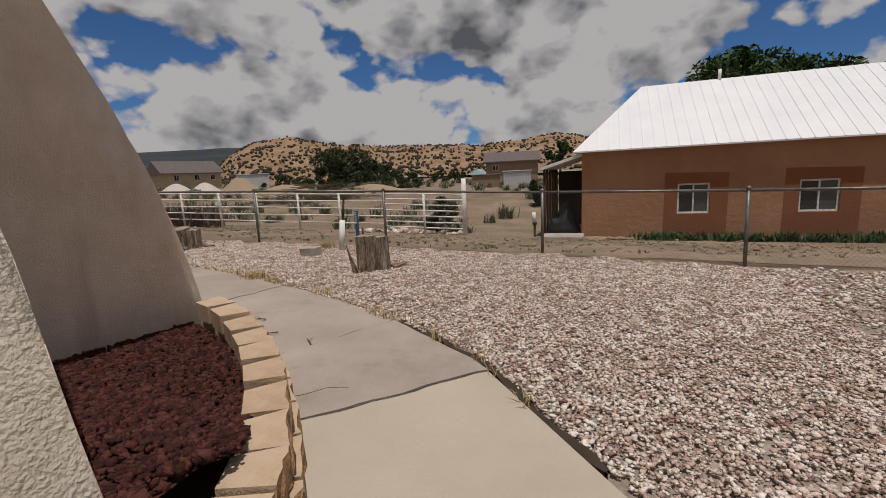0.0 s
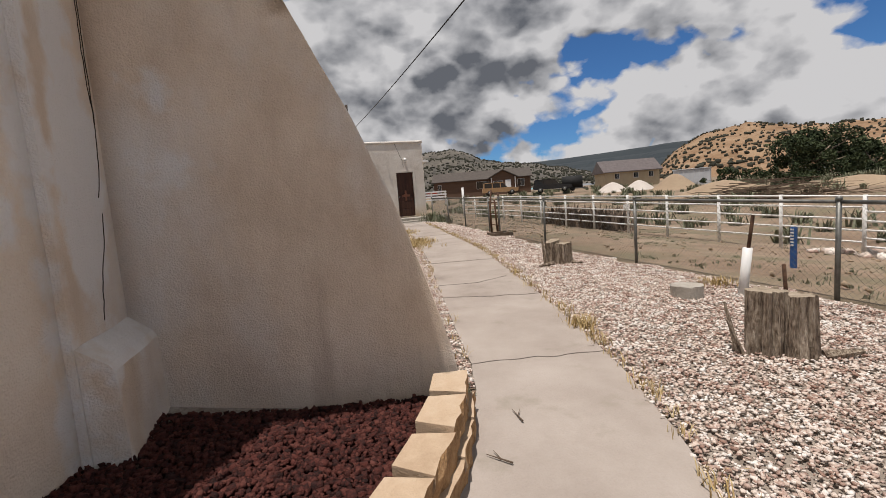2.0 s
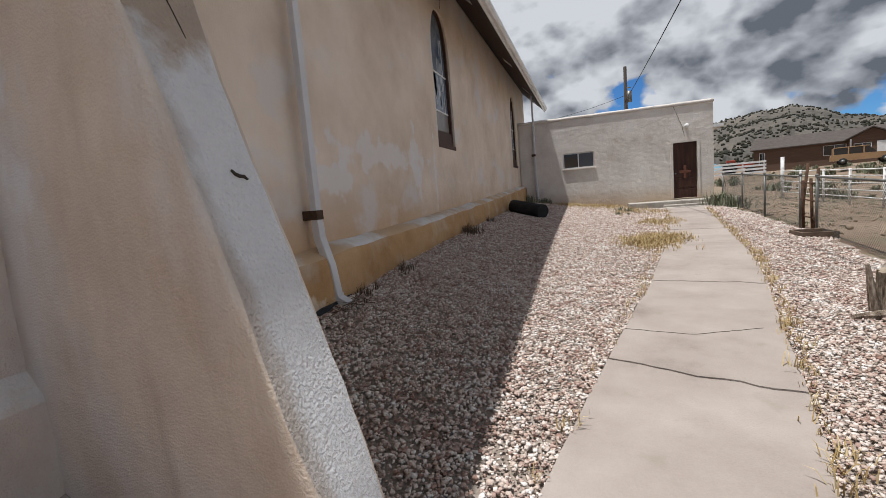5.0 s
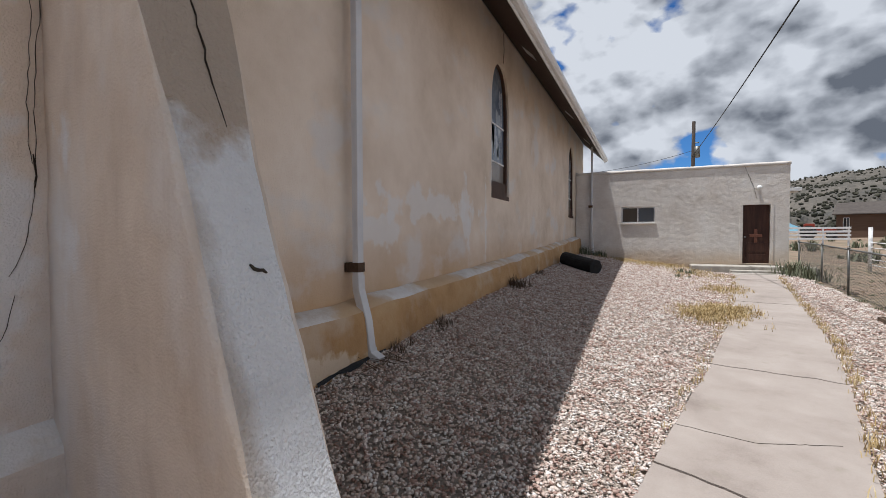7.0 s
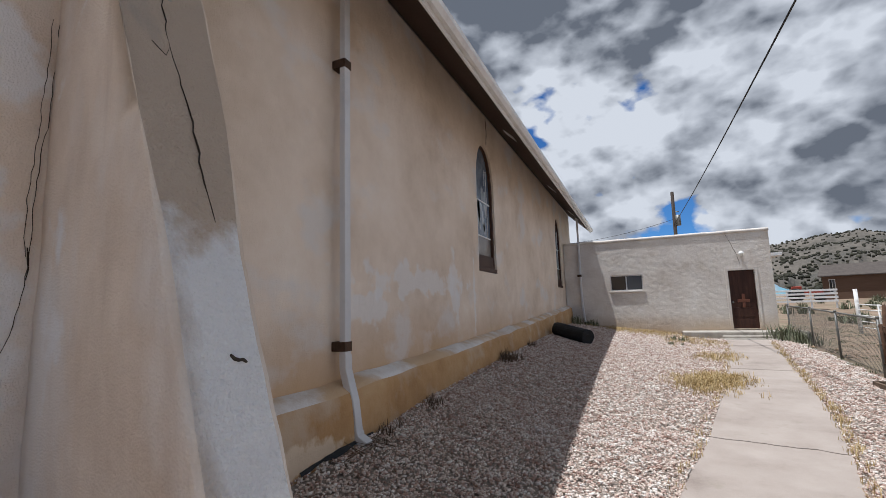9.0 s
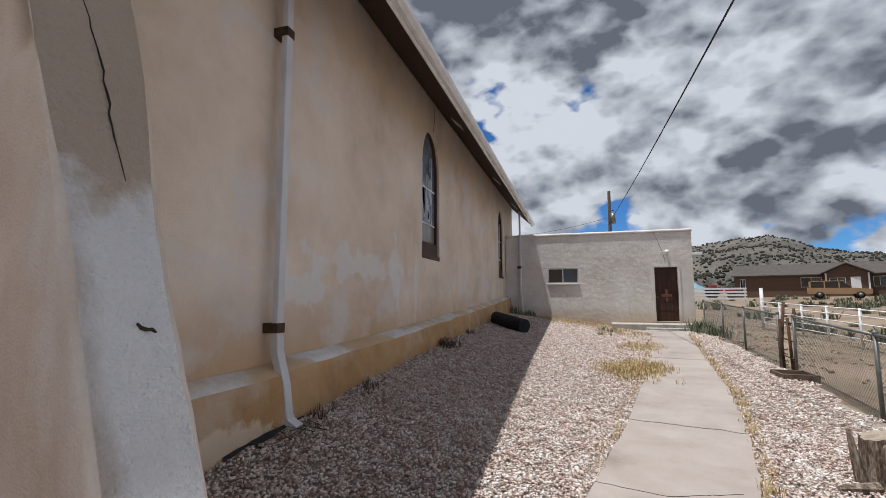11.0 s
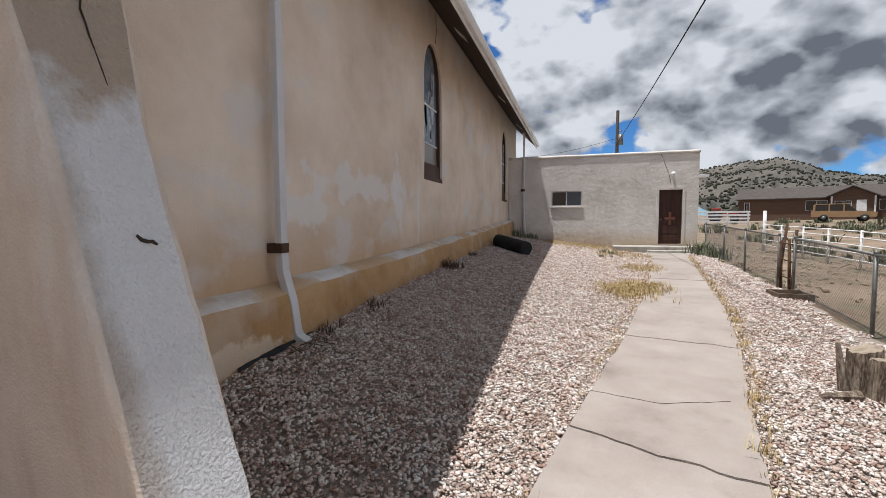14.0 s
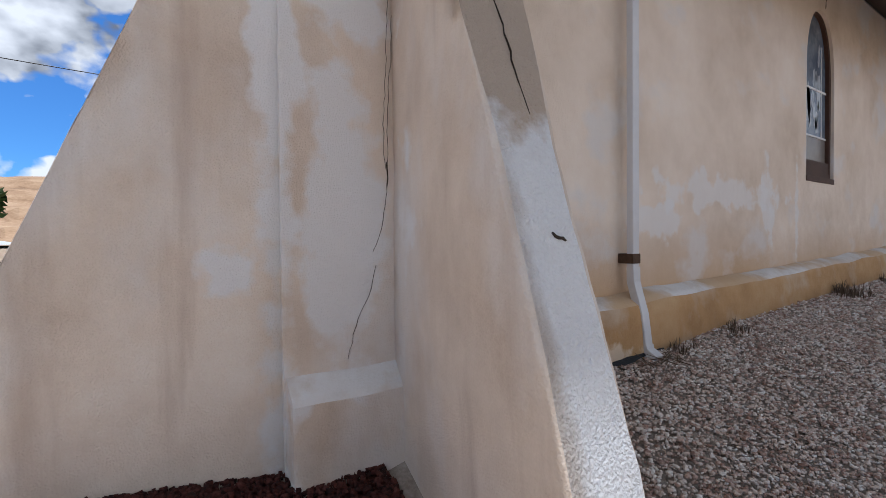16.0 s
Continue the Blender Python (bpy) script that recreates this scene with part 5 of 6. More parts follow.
for cx, cy, n, s in ((1.0, 20.7, 10, 1.6), (0.45, 20.6, 8, 2.2), (3.9, 18.3, 7, 1.2), (3.7, 16.9, 5, 0.8), (7.1, 19.6, 16, 3.0), (7.4, 18.8, 12, 2.6), ):
    for _ in range(n):
        x, y = rng.gauss(cx, 0.14), rng.gauss(cy, 0.16)
        spots.append((x, y, ground_z(x, y), s * rng.uniform(0.6, 1.1)))
for _ in range(9):
    y = rng.uniform(2.3, 2.85)
    spots.append((2.1 + 0.2 * (y - 2.3) + rng.uniform(-0.02, 0.02), y, ground_z(2.2, y) - 0.02, rng.uniform(0.2, 0.45)))
tuft(spots, "green_weed", WEED, "grey-green weeds beside the annex and buttress", "weeds", 0.2, 14, 12, 0.8, 0.005)
spots = []
for _ in range(1700):
    y, x = rng.uniform(-9, 30), rng.uniform(6.9, 14.5)
    if noise.noise((x * 0.35, y * 0.35, 8)) > -0.1:
        spots.append((x, y, ground_z(x, y), rng.uniform(0.25, 0.9)))
tuft(spots, "field_weed", WEED, "low grey-green weeds over the dry field", "weeds", 0.08, 15, 12, 1.5, 0.0035)
spots = []
for _ in range(900):
    y, x = rng.uniform(-4, 70), rng.uniform(13.0, 60)
    if noise.noise((x * 0.12, y * 0.12, 3)) > -0.05 and not (x < 24 and y < 3):
        spots.append((x, y, ground_z(x, y), rng.uniform(1.5, 4.5)))
tuft(spots, "sagebrush", WEED, "grey-green sagebrush beyond the pipe fence", "shrubs", 0.2, 16, 44, 1.1, 0.008)
spots = []
for _ in range(60):
    y = rng.uniform(13.5, 18)
    spots.append((pipe_x(y) + rng.uniform(0.3, 1.2), y, ground_z(12.6, y), rng.uniform(2.5, 4.5)))
tuft(spots, "tall_dry_weed", TWIG, "tall dry brown weeds behind the pipe fence", "weeds", 0.24, 17, 22, 0.7, 0.012)

rocks = gravel_spots(70, (12.0, 13.8, 3.2, 6.6), 0.06, 0.2, lambda x, y: True, ground_z, 31)
scatter_stones("field_rocks", rocks[0], rocks[1], STONE, "tan rocks heaped by the pipe fence", "rocks", seed=32)
rocks = gravel_spots(420, (7.2, 14.2, -6, 22), 0.025, 0.075, lambda x, y: True, ground_z, 33)
scatter_stones("field_stones", rocks[0], rocks[1], SAND_TAN, "scattered small stones in the field", "stones", seed=34)

# ---- yard clutter ----
roll = thing("roofing_roll", "black roll of roofing felt lying by the church wall", "roll", at=(0.48, 15.7, 0))
a, b = Vector((0, 0, ground_z(0.48, 15.7) + 0.19)), Vector((1.0, -1.0, ground_z(1.48, 14.7) + 0.19))
bm = bmesh.new()
way = (b - a).normalized()
s1 = way.cross(Vector((0, 0, 1))).normalized()
s2 = s1.cross(way)
rows = []
for j in range(13):
    c = a.lerp(b, j / 12)
    rows.append([bm.verts.new(c + (0.2 + 0.015 * noise.noise((j * 0.4, i * 0.5, 0)) + 0.012 * (i / 20)) * (math.cos(6.283 * i / 20) * s1 + math.sin(6.283 * i / 20) * s2)) for i in range(20)])
for r0, r1 in zip(rows, rows[1:]):
    for i in range(20):
        bm.faces.new((r0[i], r0[(i + 1) % 20], r1[(i + 1) % 20], r1[i]))
bm.faces.new(rows[0]), bm.faces.new(rows[-1][::-1])
part("felt", bm, BLACK_FELT, roll)
bm = bmesh.new()
for c, sgn in ((a, -1), (b, 1)):
    tube(bm, c + way * 0.0, c + way * sgn * 0.012, 0.09, 0.09, 14)
part("core", bm, RUBBER, roll)
box_hole = thing("wooden_box", "low weathered wooden box sunk in the gravel", "box", at=(6.75, 11.5, ground_z(6.75, 11.5)))
for dims in ((-0.28, 0.28, -0.3, -0.26, -0.05, 0.09), (-0.28, 0.28, 0.26, 0.3, -0.05, 0.09), (-0.28, -0.24, -0.255, 0.255, -0.05, 0.085), (0.24, 0.28, -0.255, 0.255, -0.05, 0.085)):
    block("board", dims, TWIG, box_hole, bevel=0.004)
for x, y, n in ((1.9, 1.1, 1), (2.3, 1.9, 2), (2.05, 1.55, 3)):
    st = thing("twig", "short dry dark twig on the concrete", "twig", at=(x, y, path_z(y) + 0.02), turn=40 * n)
    part("stick", splinter(splinter(bmesh.new(), (0, 0, 0.004), (0.16, 0.02, 0.008), 0.006), (0.07, 0.01, 0.008), (0.15, -0.03, 0.01), 0.004), TWIG, st)

# ---- utility pole and cables ----
pole = thing("utility_pole", "dark wooden utility pole with a small transformer", "utility pole", at=(5.0, 30.1, 0))
bar("pole", (0, 0, 0), (0.05, 0, 8.0), 0.12, POLE_WOOD, pole, "", 0.09, 10)
bar("transformer", (0.22, -0.1, 6.0), (0.22, -0.1, 6.6), 0.14, GALV, pole, "small grey transformer", None, 12)
bar("insulator", (0.1, -0.1, 6.8), (0.3, -0.1, 6.8), 0.03, GALV, pole)


def cable(name, a, b, sag, r, label):
    cu = bpy.data.curves.new(name, "CURVE")
    cu.dimensions, cu.bevel_depth, cu.bevel_resolution = "3D", r, 1
    sp = cu.splines.new("POLY")
    n = 30
    sp.points.add(n)
    for i in range(n + 1):
        p = Vector(a).lerp(Vector(b), i / n)
        sp.points[i].co = (p.x, p.y, p.z - sag * 4 * (i / n) * (1 - i / n), 1)
    cu.materials.append(WIRE)
    return tagged(new(name, cu), label, "cable")


cable("power_cable", (5.0, 30.1, 6.1), (5.15, -14, 6.0), 0.45, 0.016, "thick black power cable strung overhead")
cable("thin_cable", (5.0, 30.1, 6.4), (-3.0, 34.0, 6.0), 0.3, 0.01, "thin black cable to the pole")
cable("street_cable", (-12, -16, 6.5), (-12, 40, 6.4), 0.6, 0.012, "thin black cable behind the church")

# ---- litter at the foot of the wall ----
felt = bmesh.new()
rnd = random.Random(41)
rows = []
for k in range(16):
    y = 4.5 + k * 0.09
    reach = 0.0 + 0.06 * abs(noise.noise((0, y * 2.1, 3))) + (0.03 if 4.8 < y < 5.6 else 0.0)
    pts = [(0.2, y), (0.26 + reach * 0.5, y), (0.26 + reach, y + rnd.uniform(-0.03, 0.03))]
    rows.append([felt.verts.new((px, py, ground_z(px, py) + (0.045, 0.035, 0.012)[i] + rnd.uniform(0, 0.008))) for i, (px, py) in enumerate(pts)])
for ra, rb in zip(rows, rows[1:]):
    for i in range(2):
        felt.faces.new((ra[i], ra[i + 1], rb[i + 1], rb[i]))
weed_sheet = thing("weed_sheet", "torn black weed sheet showing at the wall's foot", "ground sheet")
part("sheet", felt, BLACK_FELT, weed_sheet)
twigs = thing("dry_twigs", "dry brown twigs lying beneath the downspout", "twigs", at=(0.42, 5.2, ground_z(0.42, 5.2) + 0.03))
for k in range(14):
    a, r = rnd.uniform(0, 6.28), rnd.uniform(0.12, 0.28)
    cx, cy = rnd.uniform(-0.08, 0.12), rnd.uniform(-0.25, 0.25)
    part("twig", splinter(bmesh.new(), (cx - r * 0.5 * math.cos(a), cy - r * 0.5 * math.sin(a), 0.0), (cx + r * 0.5 * math.cos(a), cy + r * 0.5 * math.sin(a), rnd.uniform(0.02, 0.1)), 0.005), TWIG, twigs)

# ---- houses and vehicles around ----
def gable_roof(bm, x0, x1, y0, y1, eave, ridge, over, hip=0.0, thick=0.12):
    """A roof with its ridge along x; hip pulls the ridge's ends in."""
    ym = (y0 + y1) / 2
    for lift in (0.0,):
        low = [(x0 - over, y0 - over), (x1 + over, y0 - over), (x1 + over, y1 + over), (x0 - over, y1 + over)]
        drop = (ridge - eave) / ((y1 - y0) / 2) * over
        top = [bm.verts.new((x, y, eave - drop + thick)) for x, y in low]
        bot = [bm.verts.new((x, y, eave - drop)) for x, y in low]
        r0, r1 = bm.verts.new((x0 - over + hip, ym, ridge + thick)), bm.verts.new((x1 + over - hip, ym, ridge + thick))
        bm.faces.new((top[0], top[1], r1, r0)), bm.faces.new((top[2], top[3], r0, r1))
        bm.faces.new((top[1], top[2], r1)), bm.faces.new((top[3], top[0], r0))
        for i in range(4):
            bm.faces.new((bot[i], bot[(i + 1) % 4], top[(i + 1) % 4], top[i]))
        bm.faces.new(bot[::-1])
    return bm


def house_window(house, x0, x1, z0, z1, y, glass=None):
    w = thing("window", "white framed window", "window")
    del w["category"]
    w.parent = house
    m = (x0 + x1) / 2
    part("window_frame", wall_panel([(x0, z0), (x1, z0), (x1, z1), (x0, z1)], ([(x0 + 0.05, z0 + 0.05), (m - 0.02, z0 + 0.05), (m - 0.02, z1 - 0.05), (x0 + 0.05, z1 - 0.05)], [(m + 0.02, z0 + 0.05), (x1 - 0.05, z0 + 0.05), (x1 - 0.05, z1 - 0.05), (m + 0.02, z1 - 0.05)]), lambda u, v, q: Vector((u, y - 0.03 + q, v)), 0.06), WHITE_PAINT, w, "white frame")
    block("pane", (x0 + 0.04, m - 0.01, y + 0.0, y + 0.01, z0 + 0.04, z1 - 0.04), glass or GLASS, w, bevel=0)
    block("pane", (m + 0.01, x1 - 0.04, y + 0.0, y + 0.01, z0 + 0.04, z1 - 0.04), GLASS_GREY, w, bevel=0)


# the adobe house across the fence; its own x runs along the front
adobe = thing("adobe_house", "orange-brown adobe house with a white ribbed metal roof", "house", at=(14.35, -0.55, -1.2), turn=-90)
HOLES = [(2.8, 3.68), (5.9, 6.85)]
Z0, Z1 = 0.94, 1.86
part("front_wall", wall_panel([(0, -0.4), (15, -0.4), (15, 3.1), (0, 3.1)], [[(a, Z0), (b, Z0), (b, Z1), (a, Z1)] for a, b in HOLES], lambda u, v, w: Vector((u, w, v)), 0.4), ADOBE, adobe, "sun-bleached orange mud plaster")
block("end_wall", (0.0, 0.4, 0.405, 6.0, -0.4, 3.1), ADOBE, adobe)
block("end_wall", (14.6, 15.0, 0.405, 6.0, -0.4, 3.1), ADOBE, adobe)
block("rear_wall", (0.405, 14.595, 5.6, 6.0, -0.4, 3.1), ADOBE, adobe)
for a, b in HOLES:
    part("plaster_patch", wall_panel([(a - 0.38, 0.3), (b + 0.45, 0.3), (b + 0.48, 2.15), (a - 0.35, 2.2)], ([(a, Z0), (b, Z0), (b, Z1), (a, Z1)],), lambda u, v, w: Vector((u, -0.012 + w, v)), 0.011), ADOBE_DARK, adobe, "darker fresh plaster round the window")
    house_window(adobe, a + 0.005, b - 0.005, Z0 + 0.005, Z1 - 0.005, 0.08)
bm = bmesh.new()
rows = []
for j in range(60):
    x = -0.02 + 15.0 * j / 59
    s = 0.05 * noise.noise((x * 1.2, 0, 0))
    rows.append([bm.verts.new((x, y, z)) for y, z in ((0.0, 0.22 + s), (-0.05, 0.15 + s), (-0.09, -0.4))])
for r0, r1 in zip(rows, rows[1:]):
    for i in range(2):
        bm.faces.new((r0[i], r0[i + 1], r1[i + 1], r1[i]))
part("eroded_base", bm, ADOBE_BASE, adobe, "pale eroded foot of the wall")
part("roof", gable_roof(bmesh.new(), 0, 15, 0, 6.1, 3.13, 5.25, 0.26, 2.2, 0.04), ROOF_METAL, adobe, "white ribbed metal roof")
ribs = bmesh.new()
for k in range(44):
    x = 0.15 + 0.33 * k
    f = min(1.0, max(0.02, (x + 0.26) / 2.25))
    tube(ribs, (x, -0.26, 2.949 + 0.045), (x, -0.26 + 3.31 * f, 2.994 + 2.3 * f), 0.018, None, 4)
part("roof_rib", ribs, ROOF_METAL, adobe)["kind"] = "stuff"
bar("vent_pipe", (4.4, 3.0, 5.2), (4.4, 3.0, 5.6), 0.05, WHITE_PAINT, adobe)
part("porch_roof", wall_panel([(-1.35, 0.0), (0.0, 0.0), (0.0, 5.0), (-1.35, 5.0)], (), lambda u, v, w: Vector((u, v + 0.1, 2.85 + 0.3 * u + w)), 0.1), WHITE_PAINT, adobe, "white lean-to porch roof")
for y in (0.25, 1.1, 2.0, 2.9, 3.8, 4.7):
    bar("porch_post", (-1.22, y, -0.3), (-1.22, y, 2.5), 0.045, RUST, adobe, "dark porch post")
# added dark panel at the porch's end; its colour stands in for the shade there
block("porch_shade_panel", (-1.15, -0.02, 4.9, 5.05, -0.2, 2.4), SOFFIT, adobe)
block("porch_floor", (-1.35, -0.01, 0.0, 5.0, -0.35, 0.1), STEP_CONCRETE, adobe)
tarp = thing("tarp_heap", "dark tarp heap on the porch", "tarp", at=(15.2, 0.05, -1.1))
bm = bmesh.new()
bmesh.ops.create_icosphere(bm, subdivisions=3, radius=0.55)
for v in bm.verts:
    v.co = Vector((v.co.x * 1.3, v.co.y, max(0.0, v.co.z * 2.2))) * (1 + 0.25 * noise.noise(v.co * 3))
part("cover", bm, BLACK_FELT, tarp)
jug = thing("white_jug", "white jug with a black band beside the porch", "jug", at=(14.1, 0.95, -0.45))
bar("body", (0, 0, 0), (0.02, 0.03, 0.34), 0.07, PVC, jug, "", 0.06, 12)
bar("band", (0, 0, -0.07), (0, 0, -0.005), 0.075, RUBBER, jug, "black band", None, 12)
bar("stand", (0, 0, -0.9), (0, 0, -0.07), 0.04, RUST, jug, "dark stand")
slab = thing("pale_slab", "pale concrete slab before the porch", "slab", at=(13.6, 0.1, ground_z(13.6, 0.1)))
block("slab", (-0.45, 0.45, -0.75, 0.55, -0.2, 0.12), STEP_CONCRETE, slab, bevel=0.05)
rk = gravel_spots(36, (13.4, 14.2, -2.6, -1.4), 0.05, 0.13, lambda x, y: True, ground_z, 41)
scatter_stones("rubble", rk[0], rk[1], SAND_TAN, "small heap of stones by the adobe wall", "rubble", seed=42)
sp = []
for _ in range(260):
    y = random.uniform(-14, -2.2)
    sp.append((random.uniform(13.2, 14.1), y, ground_z(13.7, y), random.uniform(0.8, 2.0)))
tuft(sp, "wall_weed", LEAF, "dark green weeds along the adobe wall", "weeds", 0.17, 43, 14, 0.9, 0.012)


def at_bearing(az, d, x=1.5, y=0.5):
    return x + d * math.sin(radians(az)), y + d * math.cos(radians(az))


def simple_house(name, label, az, d, z, length, depth, wall_h, ridge, wall, roof, turn, windows, door=None, porch=None):
    x, y = at_bearing(az, d)
    ob = thing(name, label, "house", at=(x, y, z), turn=turn)
    h = length / 2
    holes = [[(a, b0), (b, b0), (b, b1), (a, b1)] for a, b, b0, b1 in windows]
    part("front_wall", wall_panel([(-h, -1), (h, -1), (h, wall_h), (-h, wall_h)], holes, lambda u, v, w: Vector((u, w, v)), 0.2), wall, ob)
    for s in (-1, 1):
        part("gable_wall", wall_panel([(0.205, -1), (depth, -1), (depth, wall_h), (depth / 2, ridge - 0.05), (0.205, wall_h)], (), lambda u, v, w: Vector((s * (h - w), u, v)), 0.2), wall, ob)
    block("rear_wall", (-h + 0.205, h - 0.205, depth - 0.2, depth - 0.005, -1, wall_h), wall, ob)
    part("roof", gable_roof(bmesh.new(), -h, h, 0, depth, wall_h, ridge, 0.4), roof, ob)
    for a, b, b0, b1 in windows:
        house_window(ob, a + 0.01, b - 0.01, b0 + 0.01, b1 - 0.01, 0.06)
    if door:
        block("door", (door, door + 1.0, -0.05, -0.005, 0.1, 2.2), WHITE_PAINT, ob, "white door")
    if porch:
        a, b = porch
        block("porch_wall", (a, b, -1.6, -0.06, -1, wall_h), wall, ob)
        bm = bmesh.new()
        m = (a + b) / 2
        q = [[bm.verts.new(p) for p in ((a - 0.4, y, wall_h - 0.15), (m, y, wall_h + 1.25), (b + 0.4, y, wall_h - 0.15), (b + 0.4, y, wall_h), (m, y, wall_h + 1.4), (a - 0.4, y, wall_h))] for y in (-2.0, depth / 2)]
        for i in range(6):
            bm.faces.new((q[0][i], q[0][(i + 1) % 6], q[1][(i + 1) % 6], q[1][i]))
        bm.faces.new(q[0]), bm.faces.new(q[1][::-1])
        part("porch_roof", bm, roof, ob)
        part("porch_gable", wall_panel([(a, wall_h), (b, wall_h), (m, wall_h + 1.2)], (), lambda u, v, w: Vector((u, -1.6 + w, v)), 0.1), wall, ob)
        house_window(ob, a + 0.5, a + 2.2, 0.9, 2.1, -1.64)
        block("door", (b - 1.9, b - 0.9, -1.68, -1.605, 0.1, 2.2), WHITE_PAINT, ob, "white door")
        for px in (a + 0.1, b - 0.2):
            block("trim_post", (px, px + 0.18, -1.72, -1.61, 0, wall_h), WHITE_PAINT, ob, bevel=0)
    return ob


simple_house("brown_house", "brown sided house with a dark low roof and white trim", 23.4, 84, 1.9, 18.0, 8.0, 2.75, 4.35, BROWN_SIDING, DARK_ROOF, -23, [(-1.0, 1.4, 0.9, 2.3), (6.6, 7.9, 0.9, 2.3), (-8.3, -7.6, 0.4, 2.2)], None, (1.6, 6.2))
simple_house("tan_house", "tan plastered house with a slate brown gable roof", 41.4, 78, 1.5, 8.6, 5.6, 2.3, 4.0, TAN_WALL, SHINGLE, -20, [(-2.8, -2.0, 1.0, 1.9), (0.2, 1.0, 1.0, 1.9), (2.6, 3.4, 1.0, 1.9)])
simple_house("back_house", "brown house behind the storage container", 80.5, 60, 0.6, 7.0, 6.0, 2.4, 3.6, SHED_WALL, SHINGLE, -80, [(-2.6, -1.8, 1.1, 1.9)])


def plain_shed(name, label, az, d, z, w, dep, h, mat, turn, ribs=0):
    x, y = at_bearing(az, d)
    ob = thing(name, label, "shed", at=(x, y, z), turn=turn)
    block("body", (-w / 2, w / 2, 0, dep, -0.8, h), mat, ob, bevel=0.04)
    block("roof", (-w / 2 - 0.1, w / 2 + 0.1, -0.1, dep + 0.1, h + 0.004, h + 0.09), mat, ob, bevel=0.02)
    for k in range(ribs):
        px = -w / 2 + 0.1 + k * (w - 0.2) / max(1, ribs - 1)
        block("rib", (px - 0.05, px + 0.05, -0.05, -0.002, 0, h - 0.05), mat, ob, bevel=0.01)
    return ob


plain_shed("storage_container", "pale ribbed metal storage container in the field", 81.8, 38, -0.35, 2.4, 4.0, 1.75, CONTAINER, -82, 10)
plain_shed("brown_shed", "plain brown plywood shed in the field", 77.6, 39, -0.35, 2.5, 3.0, 1.55, SHED_WALL, -78)
plain_shed("blue_roof_shed", "low shed with a pale blue metal roof", 47.6, 62, 1.0, 4.0, 4.0, 1.7, CONTAINER, -50, 8)


def car(name, label, az, d, z, turn, paint, tall=1.0):
    x, y = at_bearing(az, d)
    ob = thing(name, label, "car", at=(x, y, z), turn=turn)
    L, W = 4.8, 1.8
    prof = [(-2.4, 0.45), (2.35, 0.45), (2.4, 0.9), (1.2, 1.02), (0.75, 1.02), (-2.35, 1.05), (-2.42, 0.8)]
    part("body", wall_panel(prof, (), lambda u, v, w: Vector((u, -w, v * tall)), W), paint, ob)
    cabin = [(-2.25, 1.055), (0.95, 1.025), (0.35, 1.62), (-2.1, 1.68)]
    part("cabin", wall_panel(cabin, (), lambda u, v, w: Vector((u, -0.08 - w, v * tall)), W - 0.16), GLASS, ob, "dark glass cabin")
    block("roof", (-2.15, 0.4, -W + 0.06, -0.06, 1.66 * tall, 1.73 * tall), paint, ob, bevel=0.03)
    for px in (-2.2, -1.1, 0.0):
        block("pillar", (px - 0.05, px + 0.05, -W + 0.05, -0.05, 1.04 * tall, 1.67 * tall), paint, ob, bevel=0.01)
    for px in (-1.5, 1.5):
        for py in (0.02, -W - 0.02):
            wheel = bar("wheel", (px, py - 0.1, 0.34), (px, py + 0.1, 0.34), 0.34, RUBBER, ob, "black tyre", None, 18)
            bar("rim", (px, py - 0.105, 0.34), (px, py + 0.105, 0.34), 0.18, GALV, wheel, "steel rim", None, 12)
    return ob


car("sport_utility", "tan station wagon parked before the brown house", 25.6, 62, 1.35, -20, CAR_TAN)
car("pickup_truck", "dark pickup truck parked in the yard", 32.2, 60, 1.2, -32, CAR_BLACK)
x, y = at_bearing(34.6, 61)
tank = thing("tank_trailer", "black cylindrical tank trailer parked in the yard", "trailer", at=(x, y, 1.2), turn=-34)
bar("tank", (-1.3, 0, 1.15), (1.3, 0, 1.15), 0.8, RUBBER, tank, "", None, 22)
block("frame", (-1.9, 1.9, -0.5, 0.5, 0.25, 0.4), GALV, tank)
block("white_panel", (-2.3, -1.72, -0.7, 0.7, 0.4, 1.3), WHITE_PAINT, tank)
for py in (-0.55, 0.55):
    bar("wheel", (0, py - 0.1, 0.3), (0, py + 0.1, 0.3), 0.3, RUBBER, tank, "black tyre", None, 16)
x, y = at_bearing(16.3, 58)
tractor = thing("tractor", "small faded red tractor beside the house", "tractor", at=(x, y, 1.3), turn=-10)
block("hood", (-0.3, 1.3, -0.35, 0.35, 0.6, 1.15), RED_PAINT, tractor, bevel=0.06)
block("seat_frame", (-1.1, -0.3, -0.4, 0.4, 0.6, 1.5), RED_PAINT, tractor, bevel=0.06)
for px, r in ((-0.8, 0.65), (1.0, 0.38)):
    for py in (-0.65, 0.65):
        bar("wheel", (px, py - 0.15, r), (px, py + 0.15, r), r, RUBBER, tractor, "black tyre", None, 18)
x, y = at_bearing(14.0, 50)
rail = thing("white_rail_fence", "white board fence beyond the annex", "fence", at=(x, y, 1.1), turn=-10)
for k in range(6):
    block("post", (-4 + 1.6 * k, -3.88 + 1.6 * k, -0.06, 0.06, -0.3, 1.25), WHITE_PAINT, rail, bevel=0.01)
for h in (0.2, 0.5, 0.8, 1.1):
    block("board", (-4.1, 4.2, -0.1, -0.065, h, h + 0.16), WHITE_PAINT, rail, bevel=0.005)


